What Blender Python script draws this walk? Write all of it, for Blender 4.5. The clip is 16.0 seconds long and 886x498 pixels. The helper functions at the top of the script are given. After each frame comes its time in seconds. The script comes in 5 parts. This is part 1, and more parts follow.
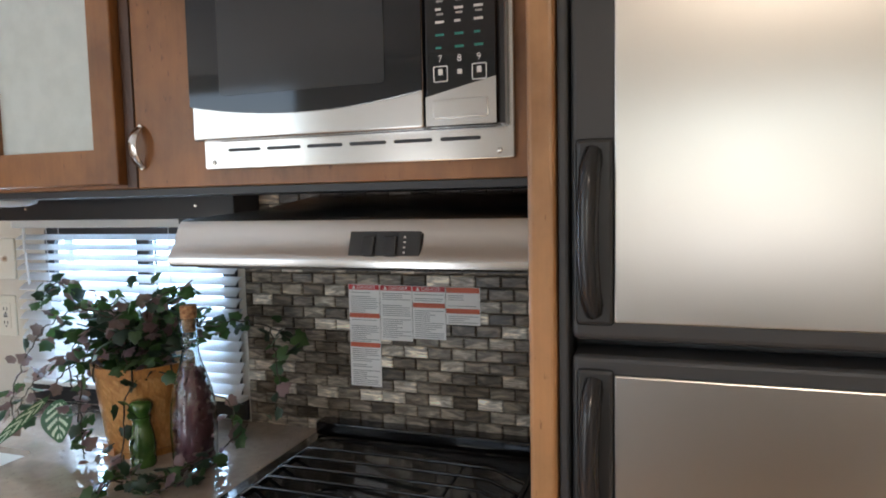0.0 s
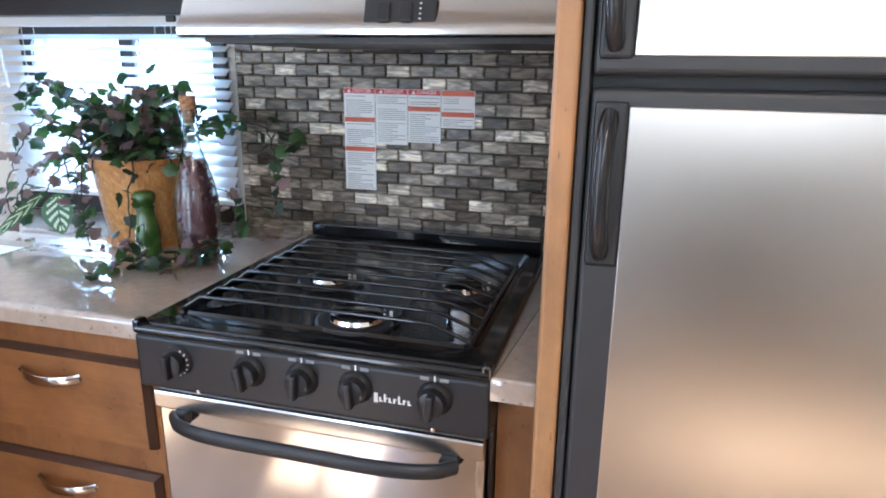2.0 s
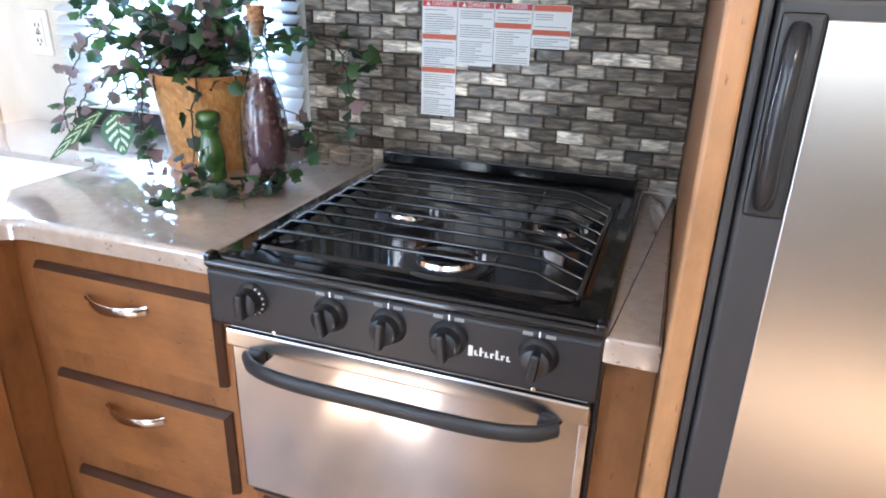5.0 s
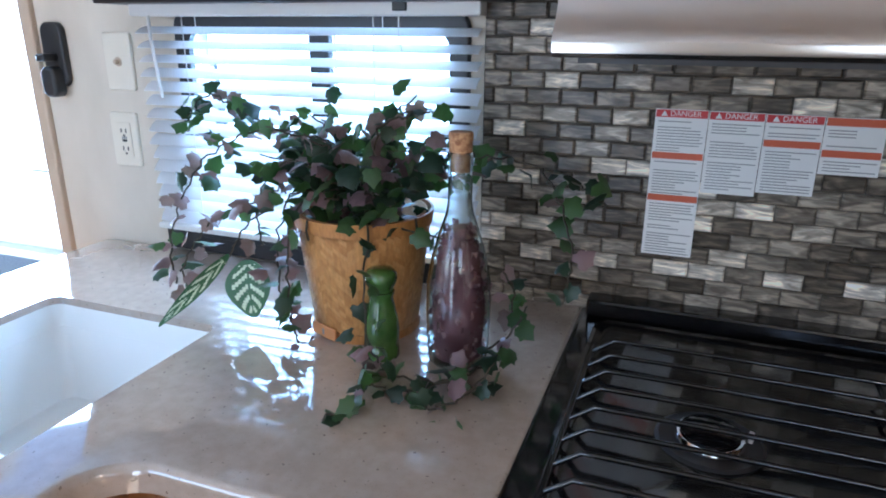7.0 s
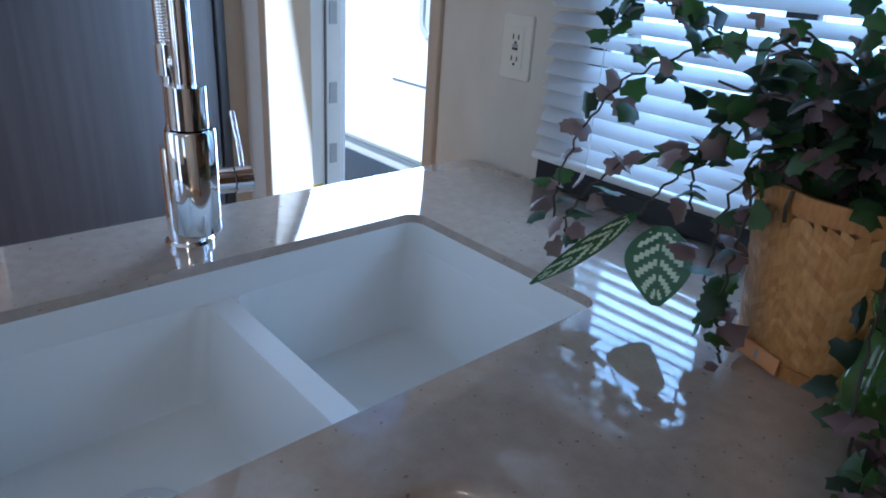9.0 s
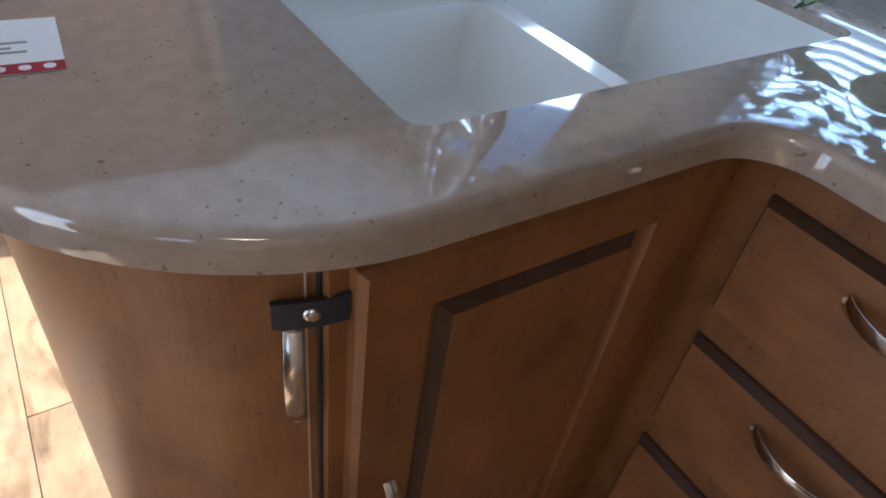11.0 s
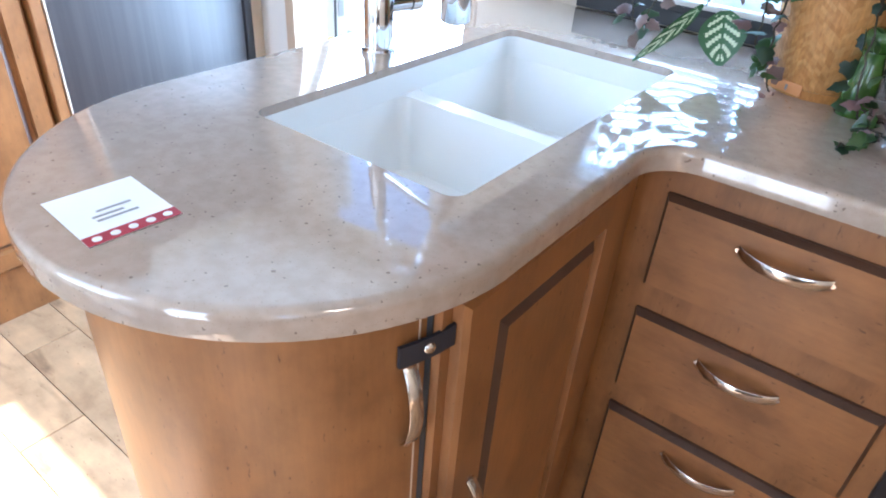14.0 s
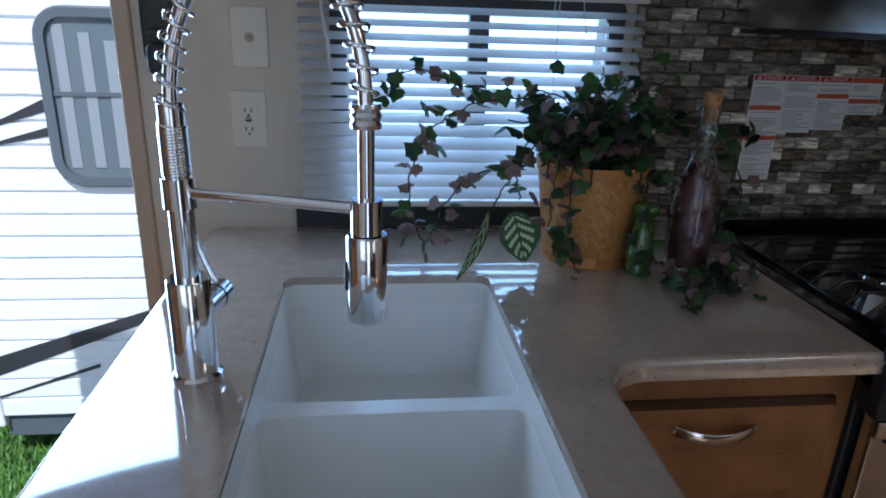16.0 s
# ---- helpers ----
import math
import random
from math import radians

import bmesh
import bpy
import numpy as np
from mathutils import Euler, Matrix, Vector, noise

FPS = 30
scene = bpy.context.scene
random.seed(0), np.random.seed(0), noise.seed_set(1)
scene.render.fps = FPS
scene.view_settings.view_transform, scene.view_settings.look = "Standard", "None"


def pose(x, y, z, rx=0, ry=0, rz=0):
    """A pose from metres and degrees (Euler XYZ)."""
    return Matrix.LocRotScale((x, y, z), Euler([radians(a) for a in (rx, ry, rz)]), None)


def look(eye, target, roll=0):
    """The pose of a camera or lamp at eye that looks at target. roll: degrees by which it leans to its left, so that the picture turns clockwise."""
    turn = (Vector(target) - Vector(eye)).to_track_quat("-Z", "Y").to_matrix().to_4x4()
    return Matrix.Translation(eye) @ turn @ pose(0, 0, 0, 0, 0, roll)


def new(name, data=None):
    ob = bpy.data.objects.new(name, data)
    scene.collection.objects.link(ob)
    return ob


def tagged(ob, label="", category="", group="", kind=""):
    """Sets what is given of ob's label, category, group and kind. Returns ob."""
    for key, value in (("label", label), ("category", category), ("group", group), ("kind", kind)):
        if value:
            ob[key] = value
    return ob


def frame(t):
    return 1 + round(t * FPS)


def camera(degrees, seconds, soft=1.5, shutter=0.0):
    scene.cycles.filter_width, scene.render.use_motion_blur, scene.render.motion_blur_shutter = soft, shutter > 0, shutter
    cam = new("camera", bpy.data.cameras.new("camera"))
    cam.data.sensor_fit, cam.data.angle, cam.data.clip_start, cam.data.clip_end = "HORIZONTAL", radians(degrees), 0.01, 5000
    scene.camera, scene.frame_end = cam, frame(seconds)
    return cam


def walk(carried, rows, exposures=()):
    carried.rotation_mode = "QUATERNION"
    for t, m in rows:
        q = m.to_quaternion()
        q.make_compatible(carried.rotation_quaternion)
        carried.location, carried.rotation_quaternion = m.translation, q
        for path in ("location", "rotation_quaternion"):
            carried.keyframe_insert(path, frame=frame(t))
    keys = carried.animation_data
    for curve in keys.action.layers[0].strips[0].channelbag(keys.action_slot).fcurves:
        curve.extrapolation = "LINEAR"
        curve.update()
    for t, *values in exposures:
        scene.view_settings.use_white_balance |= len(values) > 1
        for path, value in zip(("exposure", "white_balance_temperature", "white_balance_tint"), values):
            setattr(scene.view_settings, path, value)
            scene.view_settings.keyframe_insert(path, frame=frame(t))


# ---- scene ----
cam = camera(68.0, 16.0, soft=1.9)
PATH = [
    (0, (0.643, -1.259, 1.363), (-0.004, 0.627, 1.207), -1.2),
    (0.5, (0.639, -1.29, 1.331), (0.044, 0.601, 1.065), -1.9),
    (1, (0.615, -1.294, 1.3), (0.049, 0.585, 0.915), -1.6),
    (1.5, (0.604, -1.319, 1.273), (0.069, 0.55, 0.803), -0.5),
    (2, (0.598, -1.349, 1.233), (0.082, 0.507, 0.693), 0.7),
    (2.5, (0.611, -1.373, 1.198), (0.132, 0.465, 0.571), 3.0),
    (3, (0.616, -1.394, 1.159), (0.169, 0.405, 0.409), 4.4),
    (3.2, (0.616, -1.398, 1.143), (0.182, 0.374, 0.322), 4.8),
    (5.3, (0.444, -1.223, 1.217), (-0.222, 0.524, 0.509), 0.9),
    (5.5, (0.407, -1.186, 1.206), (-0.315, 0.551, 0.527), 0.9),
    (6, (0.281, -1.11, 1.237), (-0.506, 0.612, 0.593), 0.6),
    (6.5, (0.138, -1.074, 1.289), (-0.602, 0.684, 0.687), -0.0),
    (7, (0.053, -1.019, 1.288), (-0.616, 0.758, 0.657), 0.4),
    (7.5, (-0.008, -0.859, 1.281), (-0.76, 0.89, 0.668), 1.3),
    (8, (-0.095, -0.78, 1.239), (-1.019, 0.835, 0.504), 3.0),
    (8.5, (-0.216, -0.851, 1.231), (-1.325, 0.625, 0.462), 4.0),
    (9, (-0.219, -0.88, 1.21), (-1.559, 0.364, 0.399), 4.1),
    (9.5, (-0.189, -0.88, 1.225), (-1.715, 0.14, 0.429), 4.0),
    (10, (-0.199, -0.931, 1.174), (-1.774, -0.063, 0.3), 5.3),
    (10.2, (-0.214, -0.988, 1.156), (-1.744, -0.165, 0.164), 5.9),
    (12.3, (-0.181, -1.32, 1.109), (-1.0, -0.172, -0.308), 9.9),
    (12.5, (-0.16, -1.348, 1.115), (-0.99, -0.181, -0.281), 7.9),
    (13, (-0.167, -1.379, 1.128), (-1.04, -0.162, -0.198), 6.7),
    (13.5, (-0.194, -1.394, 1.14), (-1.099, -0.145, -0.134), 5.4),
    (14, (-0.237, -1.42, 1.2), (-1.209, -0.063, 0.099), 4.3),
    (14.5, (-0.363, -1.348, 1.226), (-1.223, 0.226, 0.341), 4.1),
    (15, (-0.473, -1.316, 1.237), (-1.072, 0.44, 0.49), 4.6),
    (15.5, (-0.65, -1.365, 1.27), (-0.79, 0.515, 0.604), 1.9),
    (16, (-0.783, -1.317, 1.272), (-0.561, 0.557, 0.609), 1.9),
]
EXPOSURE = [(0.0, 1.45, 6100, 10), (0.5, 1.7, 5800, 10), (1.5, 2.25, 5400, 10), (3.2, 2.45, 5200, 10), (5.3, 2.8, 5400, 10), (6.0, 2.7, 5500, 10), (6.6, 2.15, 5180, 10), (7.5, 1.8, 5130, 10), (8.2, 1.25, 5130, 10), (9.0, 0.45, 4980, 10), (10.2, 0.02, 5130, 10), (12.3, 2.58, 5700, 10), (13.0, 2.45, 5500, 10), (13.5, 2.5, 5300, 10), (14.0, 2.2, 5300, 10), (14.5, 1.0, 5030, 10), (15.0, 0.32, 5080, 10), (15.5, -0.08, 5180, 10), (16.0, 0.05, 5280, 10)]
walk(cam, [(t, look(eye, target, roll)) for t, eye, target, roll in PATH], EXPOSURE)

# ---- light ----
SUN_EL, SUN_AZ = 54.0, 192.0   # height above the horizon; degrees from +y towards +x
sun_from = Vector((math.sin(radians(SUN_AZ)) * math.cos(radians(SUN_EL)), math.cos(radians(SUN_AZ)) * math.cos(radians(SUN_EL)), math.sin(radians(SUN_EL))))
world = bpy.data.worlds.new("sky")
scene.world = world
world.use_nodes = True
wn = world.node_tree
sky = wn.nodes.new("ShaderNodeTexSky")
sky.sky_type, sky.sun_disc = "NISHITA", False
sky.sun_elevation, sky.sun_rotation = radians(SUN_EL), radians(SUN_AZ)
wn.links.new(sky.outputs[0], wn.nodes["Background"].inputs[0])
wn.nodes["Background"].inputs[1].default_value = 0.15


def lamp(name, kind, energy, color, m, **more):
    data = bpy.data.lights.new(name, kind)
    data.energy, data.color = energy, color
    for key, value in more.items():
        if key == "angle":
            data.angle = value
        elif key == "size":
            data.size = value
        elif key == "size_y":
            data.shape, data.size_y = "RECTANGLE", value
    ob = new(name, data)
    ob.matrix_world = m
    return ob


lamp("sun", "SUN", 5.0, (1.0, 0.95, 0.87), look(sun_from * 20, (0, 0, 0)), angle=radians(0.5))
# added fill lamps at unseen rear openings, the last warm, and under the ceiling
# openings out of view, sized to place sun patches and steel reflections
REAR_WINDOWS = ((-2.00, -1.12, 0.86, 1.94), (-0.67, -0.30, 0.14, 1.49))
RECESS_X, RECESS_Y, RECESS_OPENING = 0.45, -3.2, (0.50, 1.60, 1.03, 1.75)      # unseen recess, added so a sun patch reflects in the refrigerator
for (x0, x1, z0, z1), y, power, tint in zip((*REAR_WINDOWS, RECESS_OPENING), (-2.5, -2.5, RECESS_Y), (1.0, 1.15, 0.60), ((0.90, 0.95, 1.0), (0.90, 0.95, 1.0), (1.0, 0.72, 0.46))):
    lamp("rear_window_daylight", "AREA", power, tint, look(((x0 + x1) / 2, y + 0.01, (z0 + z1) / 2), ((x0 + x1) / 2, 0, (z0 + z1) / 2 - 0.05)), size=x1 - x0 - 0.02, size_y=z1 - z0 - 0.04)
lamp("doorway_daylight", "AREA", 19.0, (0.64, 0.81, 1.0), look((-1.52, 0.1, 0.86), (-1.4, -1.0, 0.70)), size=0.6, size_y=1.16)
lamp("window_daylight", "AREA", 2.0, (0.72, 0.86, 1.0), look((-0.57, 0.075, 1.1), (-0.57, -1.0, 0.95)), size=0.5, size_y=0.36)
lamp("ceiling_lamp", "AREA", 3.0, (1.0, 0.80, 0.60), look((1.0, -2.0, 1.99), (1.0, -2.0, 0)), size=0.5, size_y=0.3)

# ---- materials ----


def mat(name, color=(0.8, 0.8, 0.8), rough=0.5, metal=0.0, **more):
    m = bpy.data.materials.new(name)
    m.use_nodes = True
    b = m.node_tree.nodes["Principled BSDF"]
    b.inputs["Base Color"].default_value = (*color, 1)
    b.inputs["Roughness"].default_value, b.inputs["Metallic"].default_value = rough, metal
    for key, value in more.items():
        b.inputs[key.replace("_", " ")].default_value = value
    return m


def nodes_of(m):
    t = m.node_tree
    return t, t.nodes["Principled BSDF"]


def tex(t, kind, scale, stretch=(1, 1, 1), **values):
    """A texture in the object's own metres."""
    co, mp, tx = t.nodes.new("ShaderNodeTexCoord"), t.nodes.new("ShaderNodeMapping"), t.nodes.new("ShaderNodeTex" + kind)
    mp.inputs["Scale"].default_value = stretch
    t.links.new(co.outputs["Object"], mp.inputs["Vector"])
    t.links.new(mp.outputs[0], tx.inputs["Vector"])
    tx.inputs["Scale"].default_value = scale
    for key, value in values.items():
        tx.inputs[key].default_value = value
    return tx


def ramp(t, source, stops):
    r = t.nodes.new("ShaderNodeValToRGB")
    e = r.color_ramp.elements
    while len(e) < len(stops):
        e.new(0.5)
    for el, (p, c) in zip(e, stops):
        el.position, el.color = p, (*c, 1) if len(c) == 3 else c
    t.links.new(source, r.inputs[0])
    return r


def mixc(t, fac, a, b, how="MIX"):
    n = t.nodes.new("ShaderNodeMix")
    n.data_type, n.blend_type = "RGBA", how
    for sock, v in ((n.inputs[0], fac), (n.inputs[6], a), (n.inputs[7], b)):
        if isinstance(v, bpy.types.NodeSocket):
            t.links.new(v, sock)
        else:
            sock.default_value = v if isinstance(v, float) else (*v, 1)
    return n.outputs[2]


def bump(t, b, height, strength=0.2, distance=0.002):
    n = t.nodes.new("ShaderNodeBump")
    n.inputs["Strength"].default_value, n.inputs["Distance"].default_value = strength, distance
    t.links.new(height, n.inputs["Height"])
    t.links.new(n.outputs[0], b.inputs["Normal"])


def roughen(t, b, source, lo, hi):
    n = t.nodes.new("ShaderNodeMapRange")
    n.inputs["To Min"].default_value, n.inputs["To Max"].default_value = lo, hi
    t.links.new(source, n.inputs["Value"])
    t.links.new(n.outputs[0], b.inputs["Roughness"])


def wood(name, dark, light, grain=(1, 1, 0.06), scale=45, rough=0.42):
    m = mat(name, light, rough)
    t, b = nodes_of(m)
    fine = tex(t, "Noise", scale * 3, grain, Detail=6.0, Roughness=0.65)
    blot = tex(t, "Noise", 11, [0.65 + 0.35 * g for g in grain], Detail=5.0, Roughness=0.6)
    mid = tuple((a + 5 * c) / 6 for a, c in zip(dark, light))
    c1 = ramp(t, fine.outputs["Fac"], [(0.3, mid), (0.62, light)])
    c2 = ramp(t, blot.outputs["Fac"], [(0.32, (0.68, 0.64, 0.60)), (0.50, (0.96, 0.95, 0.93)), (0.68, (1.22, 1.18, 1.11))])
    fleck = tex(t, "Noise", 60, [1 if g < 1 else 3 for g in grain], Detail=2.0)
    c3 = ramp(t, fleck.outputs["Fac"], [(0.24, dark), (0.32, (1, 1, 1))])
    mixed = mixc(t, 1.0, c1.outputs[0], c2.outputs[0], "MULTIPLY")
    t.links.new(mixc(t, 0.55, mixed, c3.outputs[0], "MULTIPLY"), b.inputs["Base Color"])
    roughen(t, b, blot.outputs["Fac"], rough - 0.08, rough + 0.1)
    bump(t, b, fine.outputs["Fac"], 0.12, 0.0008)
    b.inputs["Coat Weight"].default_value, b.inputs["Coat Roughness"].default_value = 0.25, 0.25
    return m


W_DARK, W_LIGHT = (0.10, 0.040, 0.013), (0.275, 0.118, 0.037)
wood_v = wood("maple_upright_grain", W_DARK, W_LIGHT)
wood_h = wood("maple_level_grain", W_DARK, W_LIGHT, (0.06, 1, 1))
wood_glaze = wood("dark_glazed_edge", (0.050, 0.023, 0.013), (0.080, 0.039, 0.023), rough=0.5)
plank_mat = wood("vinyl_plank", (0.21, 0.12, 0.06), (0.53, 0.345, 0.195), (0.05, 1, 1), 18, 0.38)
t, b = nodes_of(plank_mat)
info = t.nodes.new("ShaderNodeObjectInfo")
shade = ramp(t, info.outputs["Random"], [(0, (0.72, 0.7, 0.68)), (1, (1.1, 1.08, 1.05))])
knots = ramp(t, tex(t, "Noise", 9, (0.3, 1, 1), Detail=5.0, Distortion=1.2).outputs["Fac"], [(0.30, (0.30, 0.24, 0.20)), (0.42, (1, 1, 1))])
old = mixc(t, 0.85, b.inputs["Base Color"].links[0].from_socket, knots.outputs[0], "MULTIPLY")
t.links.new(mixc(t, 1.0, old, shade.outputs[0], "MULTIPLY"), b.inputs["Base Color"])


def steel(name, color, rough, grain, turn=0.25):
    m = mat(name, color, rough, 1.0)
    t, b = nodes_of(m)
    n = tex(t, "Noise", 220, grain, Detail=3.0)
    smear = tex(t, "Noise", 5, (1, 1, 1), Detail=3.0)
    roughen(t, b, smear.outputs["Fac"], rough - 0.05, rough + 0.07)
    bump(t, b, n.outputs["Fac"], 0.05, 0.0005)
    if grain[0] != grain[2]:
        along = t.nodes.new("ShaderNodeTangent")
        along.direction_type, along.axis = "RADIAL", "Z"
        t.links.new(along.outputs[0], b.inputs["Tangent"])
        b.inputs["Anisotropic"].default_value, b.inputs["Anisotropic Rotation"].default_value = 0.6, turn
    return m


steel_h = steel("brushed_steel_level", (0.58, 0.56, 0.535), 0.20, (0.02, 1, 1))
steel_oven = steel("oven_steel", (0.58, 0.575, 0.57), 0.11, (1, 1, 0.02))
steel_v = steel("brushed_steel_upright", (0.58, 0.57, 0.55), 0.30, (1, 1, 0.02), 0.0)
nickel = steel("satin_nickel", (0.70, 0.66, 0.62), 0.16, (1, 1, 1))
chrome = mat("chrome", (0.82, 0.83, 0.85), 0.06, 1.0)
black_enamel = mat("black_enamel", (0.006, 0.006, 0.007), 0.12, 0.0, Coat_Weight=0.5, Coat_Roughness=0.05)
black_satin = mat("black_satin", (0.016, 0.016, 0.018), 0.38)
black_plastic = mat("black_plastic", (0.022, 0.023, 0.025), 0.42)
fridge_black = mat("fridge_trim", (0.038, 0.039, 0.042), 0.45)
black_glass = mat("black_glass", (0.008, 0.008, 0.010), 0.06)
dark_glass = mat("smoked_window", (0.035, 0.037, 0.041), 0.10)
handle_black = mat("moulded_black", (0.02, 0.021, 0.024), 0.22)
rubber = mat("black_rubber", (0.014, 0.014, 0.015), 0.7)
leather = mat("black_strap", (0.012, 0.013, 0.02), 0.55)
for m in (black_satin, black_plastic, fridge_black, leather):
    t, b = nodes_of(m)
    bump(t, b, tex(t, "Noise", 700, Detail=2.0).outputs["Fac"], 0.12, 0.0006)

counter_mat = mat("speckled_solid_surface", (0.5, 0.44, 0.36), 0.07, IOR=1.6, Coat_Weight=1.0, Coat_Roughness=0.03, Coat_IOR=1.6)
t, b = nodes_of(counter_mat)
cloud = ramp(t, tex(t, "Noise", 60, Detail=5.0).outputs["Fac"], [(0.35, (0.385, 0.31, 0.25)), (0.65, (0.435, 0.355, 0.29))])
grains = ramp(t, tex(t, "Voronoi", 260).outputs["Distance"], [(0.10, (0.72, 0.66, 0.58)), (0.2, (1, 1, 1))])
dots = ramp(t, tex(t, "Noise", 150, Detail=1.0, Roughness=0.4).outputs["Fac"], [(0.712, (1, 1, 1)), (0.745, (0.16, 0.10, 0.06))])
c = mixc(t, 0.5, cloud.outputs[0], grains.outputs[0], "MULTIPLY")
t.links.new(mixc(t, 0.5, c, dots.outputs[0], "MULTIPLY"), b.inputs["Base Color"])
sink_mat = mat("white_sink", (0.80, 0.81, 0.79), 0.22)
t, b = nodes_of(sink_mat)
roughen(t, b, tex(t, "Noise", 14, Detail=4.0).outputs["Fac"], 0.09, 0.18)

wall_mat = mat("cream_wallboard", (0.66, 0.60, 0.50), 0.6)
t, b = nodes_of(wall_mat)
t.links.new(ramp(t, tex(t, "Noise", 9, (1, 1, 0.5), Detail=5.0).outputs["Fac"], [(0.3, (0.60, 0.54, 0.445)), (0.7, (0.70, 0.64, 0.54))]).outputs[0], b.inputs["Base Color"])
bump(t, b, tex(t, "Noise", 420, Detail=3.0).outputs["Fac"], 0.15, 0.0006)
grey_panel = mat("grey_brown_panel", (0.13, 0.115, 0.10), 0.55)
t, b = nodes_of(grey_panel)
bump(t, b, tex(t, "Noise", 240, Detail=3.0).outputs["Fac"], 0.2, 0.0008)
ceiling_mat = mat("ceiling_board", (0.74, 0.72, 0.68), 0.7)
ivory = mat("ivory_plastic", (0.74, 0.69, 0.58), 0.38)
white_plastic = mat("white_plastic", (0.78, 0.78, 0.76), 0.4)
tan_trim = mat("tan_trim", (0.52, 0.41, 0.30), 0.5)
grout_mat = mat("grout", (0.11, 0.095, 0.078), 0.85)
t, b = nodes_of(grout_mat)
bump(t, b, tex(t, "Noise", 300).outputs["Fac"], 0.4, 0.001)

tile_mat = mat("marbled_glass_tile", (0.3, 0.3, 0.28), 0.26, Specular_IOR_Level=0.35)
t, b = nodes_of(tile_mat)
info = t.nodes.new("ShaderNodeObjectInfo")
tone = ramp(t, info.outputs["Random"], [(0.0, (0.075, 0.060, 0.044)), (0.40, (0.135, 0.112, 0.086)), (0.70, (0.23, 0.197, 0.155)), (0.88, (0.40, 0.352, 0.285)), (1.0, (0.72, 0.66, 0.56))])
co, mp, tx = t.nodes.new("ShaderNodeTexCoord"), t.nodes.new("ShaderNodeMapping"), t.nodes.new("ShaderNodeTexNoise")
mp.inputs["Scale"].default_value = (16, 1, 75)
shift = t.nodes.new("ShaderNodeVectorMath")
shift.operation = "SCALE"
shift.inputs[0].default_value = (1.0, 0.3, 0.7)
mul = t.nodes.new("ShaderNodeMath")
mul.operation = "MULTIPLY"
mul.inputs[1].default_value = 40.0
t.links.new(info.outputs["Random"], mul.inputs[0])
t.links.new(mul.outputs[0], shift.inputs["Scale"])
t.links.new(shift.outputs[0], mp.inputs["Location"])
t.links.new(co.outputs["Object"], mp.inputs["Vector"])
t.links.new(mp.outputs[0], tx.inputs["Vector"])
tx.inputs["Scale"].default_value, tx.inputs["Detail"].default_value, tx.inputs["Distortion"].default_value = 1.6, 4.0, 0.8
streak = ramp(t, tx.outputs["Fac"], [(0.34, (0.5, 0.49, 0.48)), (0.5, (1, 1, 1)), (0.66, (2.0, 1.96, 1.88))])
t.links.new(mixc(t, 1.0, tone.outputs[0], streak.outputs[0], "MULTIPLY"), b.inputs["Base Color"])

paper = mat("sticker_paper", (0.80, 0.79, 0.77), 0.5)
red_ink = mat("red_ink", (0.50, 0.025, 0.03), 0.5)
orange_ink = mat("orange_ink", (0.56, 0.10, 0.035), 0.5)
grey_ink = mat("grey_ink", (0.27, 0.27, 0.27), 0.6)
white_ink = mat("white_ink", (0.78, 0.78, 0.76), 0.5)
teal_ink = mat("teal_ink", (0.02, 0.22, 0.18), 0.5)
red_card = mat("card_red", (0.33, 0.02, 0.035), 0.5)
yellow = mat("yellow_label", (0.75, 0.55, 0.03), 0.5)

slat_mat = mat("blind_slat", (0.80, 0.81, 0.82), 0.4)
t, b = nodes_of(slat_mat)
trans, mixer = t.nodes.new("ShaderNodeBsdfTranslucent"), t.nodes.new("ShaderNodeMixShader")
trans.inputs["Color"].default_value = (0.85, 0.87, 0.9, 1)
mixer.inputs[0].default_value = 0.35
t.links.new(b.outputs[0], mixer.inputs[1])
t.links.new(trans.outputs[0], mixer.inputs[2])
t.links.new(mixer.outputs[0], t.nodes["Material Output"].inputs["Surface"])
cord_mat = mat("blind_cord", (0.82, 0.82, 0.80), 0.7)
window_black = mat("window_frame_black", (0.018, 0.019, 0.022), 0.4)
frost = mat("frosted_glass", (0.60, 0.66, 0.645), 0.32)
t, b = nodes_of(frost)
t.links.new(ramp(t, tex(t, "Noise", 30, Detail=4.0).outputs["Fac"], [(0.35, (0.57, 0.63, 0.615)), (0.65, (0.63, 0.69, 0.675))]).outputs[0], b.inputs["Base Color"])
pane_mat = mat("tinted_pane", (0.60, 0.77, 0.93), 0.0, Transmission_Weight=1.0, IOR=1.45)
bottle_glass = mat("bottle_glass", (0.86, 0.93, 0.94), 0.02, Transmission_Weight=1.0, IOR=1.45)
cork_mat = mat("cork", (0.42, 0.22, 0.10), 0.85)
t, b = nodes_of(cork_mat)
t.links.new(ramp(t, tex(t, "Noise", 160, Detail=4.0).outputs["Fac"], [(0.35, (0.24, 0.11, 0.05)), (0.6, (0.48, 0.27, 0.13))]).outputs[0], b.inputs["Base Color"])
green_glaze = mat("green_glaze", (0.045, 0.105, 0.018), 0.14, Coat_Weight=0.6, Coat_Roughness=0.05)
t, b = nodes_of(green_glaze)
t.links.new(ramp(t, tex(t, "Noise", 40, Detail=3.0).outputs["Fac"], [(0.35, (0.03, 0.08, 0.014)), (0.65, (0.07, 0.15, 0.028))]).outputs[0], b.inputs["Base Color"])
petal_mat = mat("dried_petals", (0.2, 0.06, 0.06), 0.8)
t, b = nodes_of(petal_mat)
rnd = t.nodes.new("ShaderNodeNewGeometry")
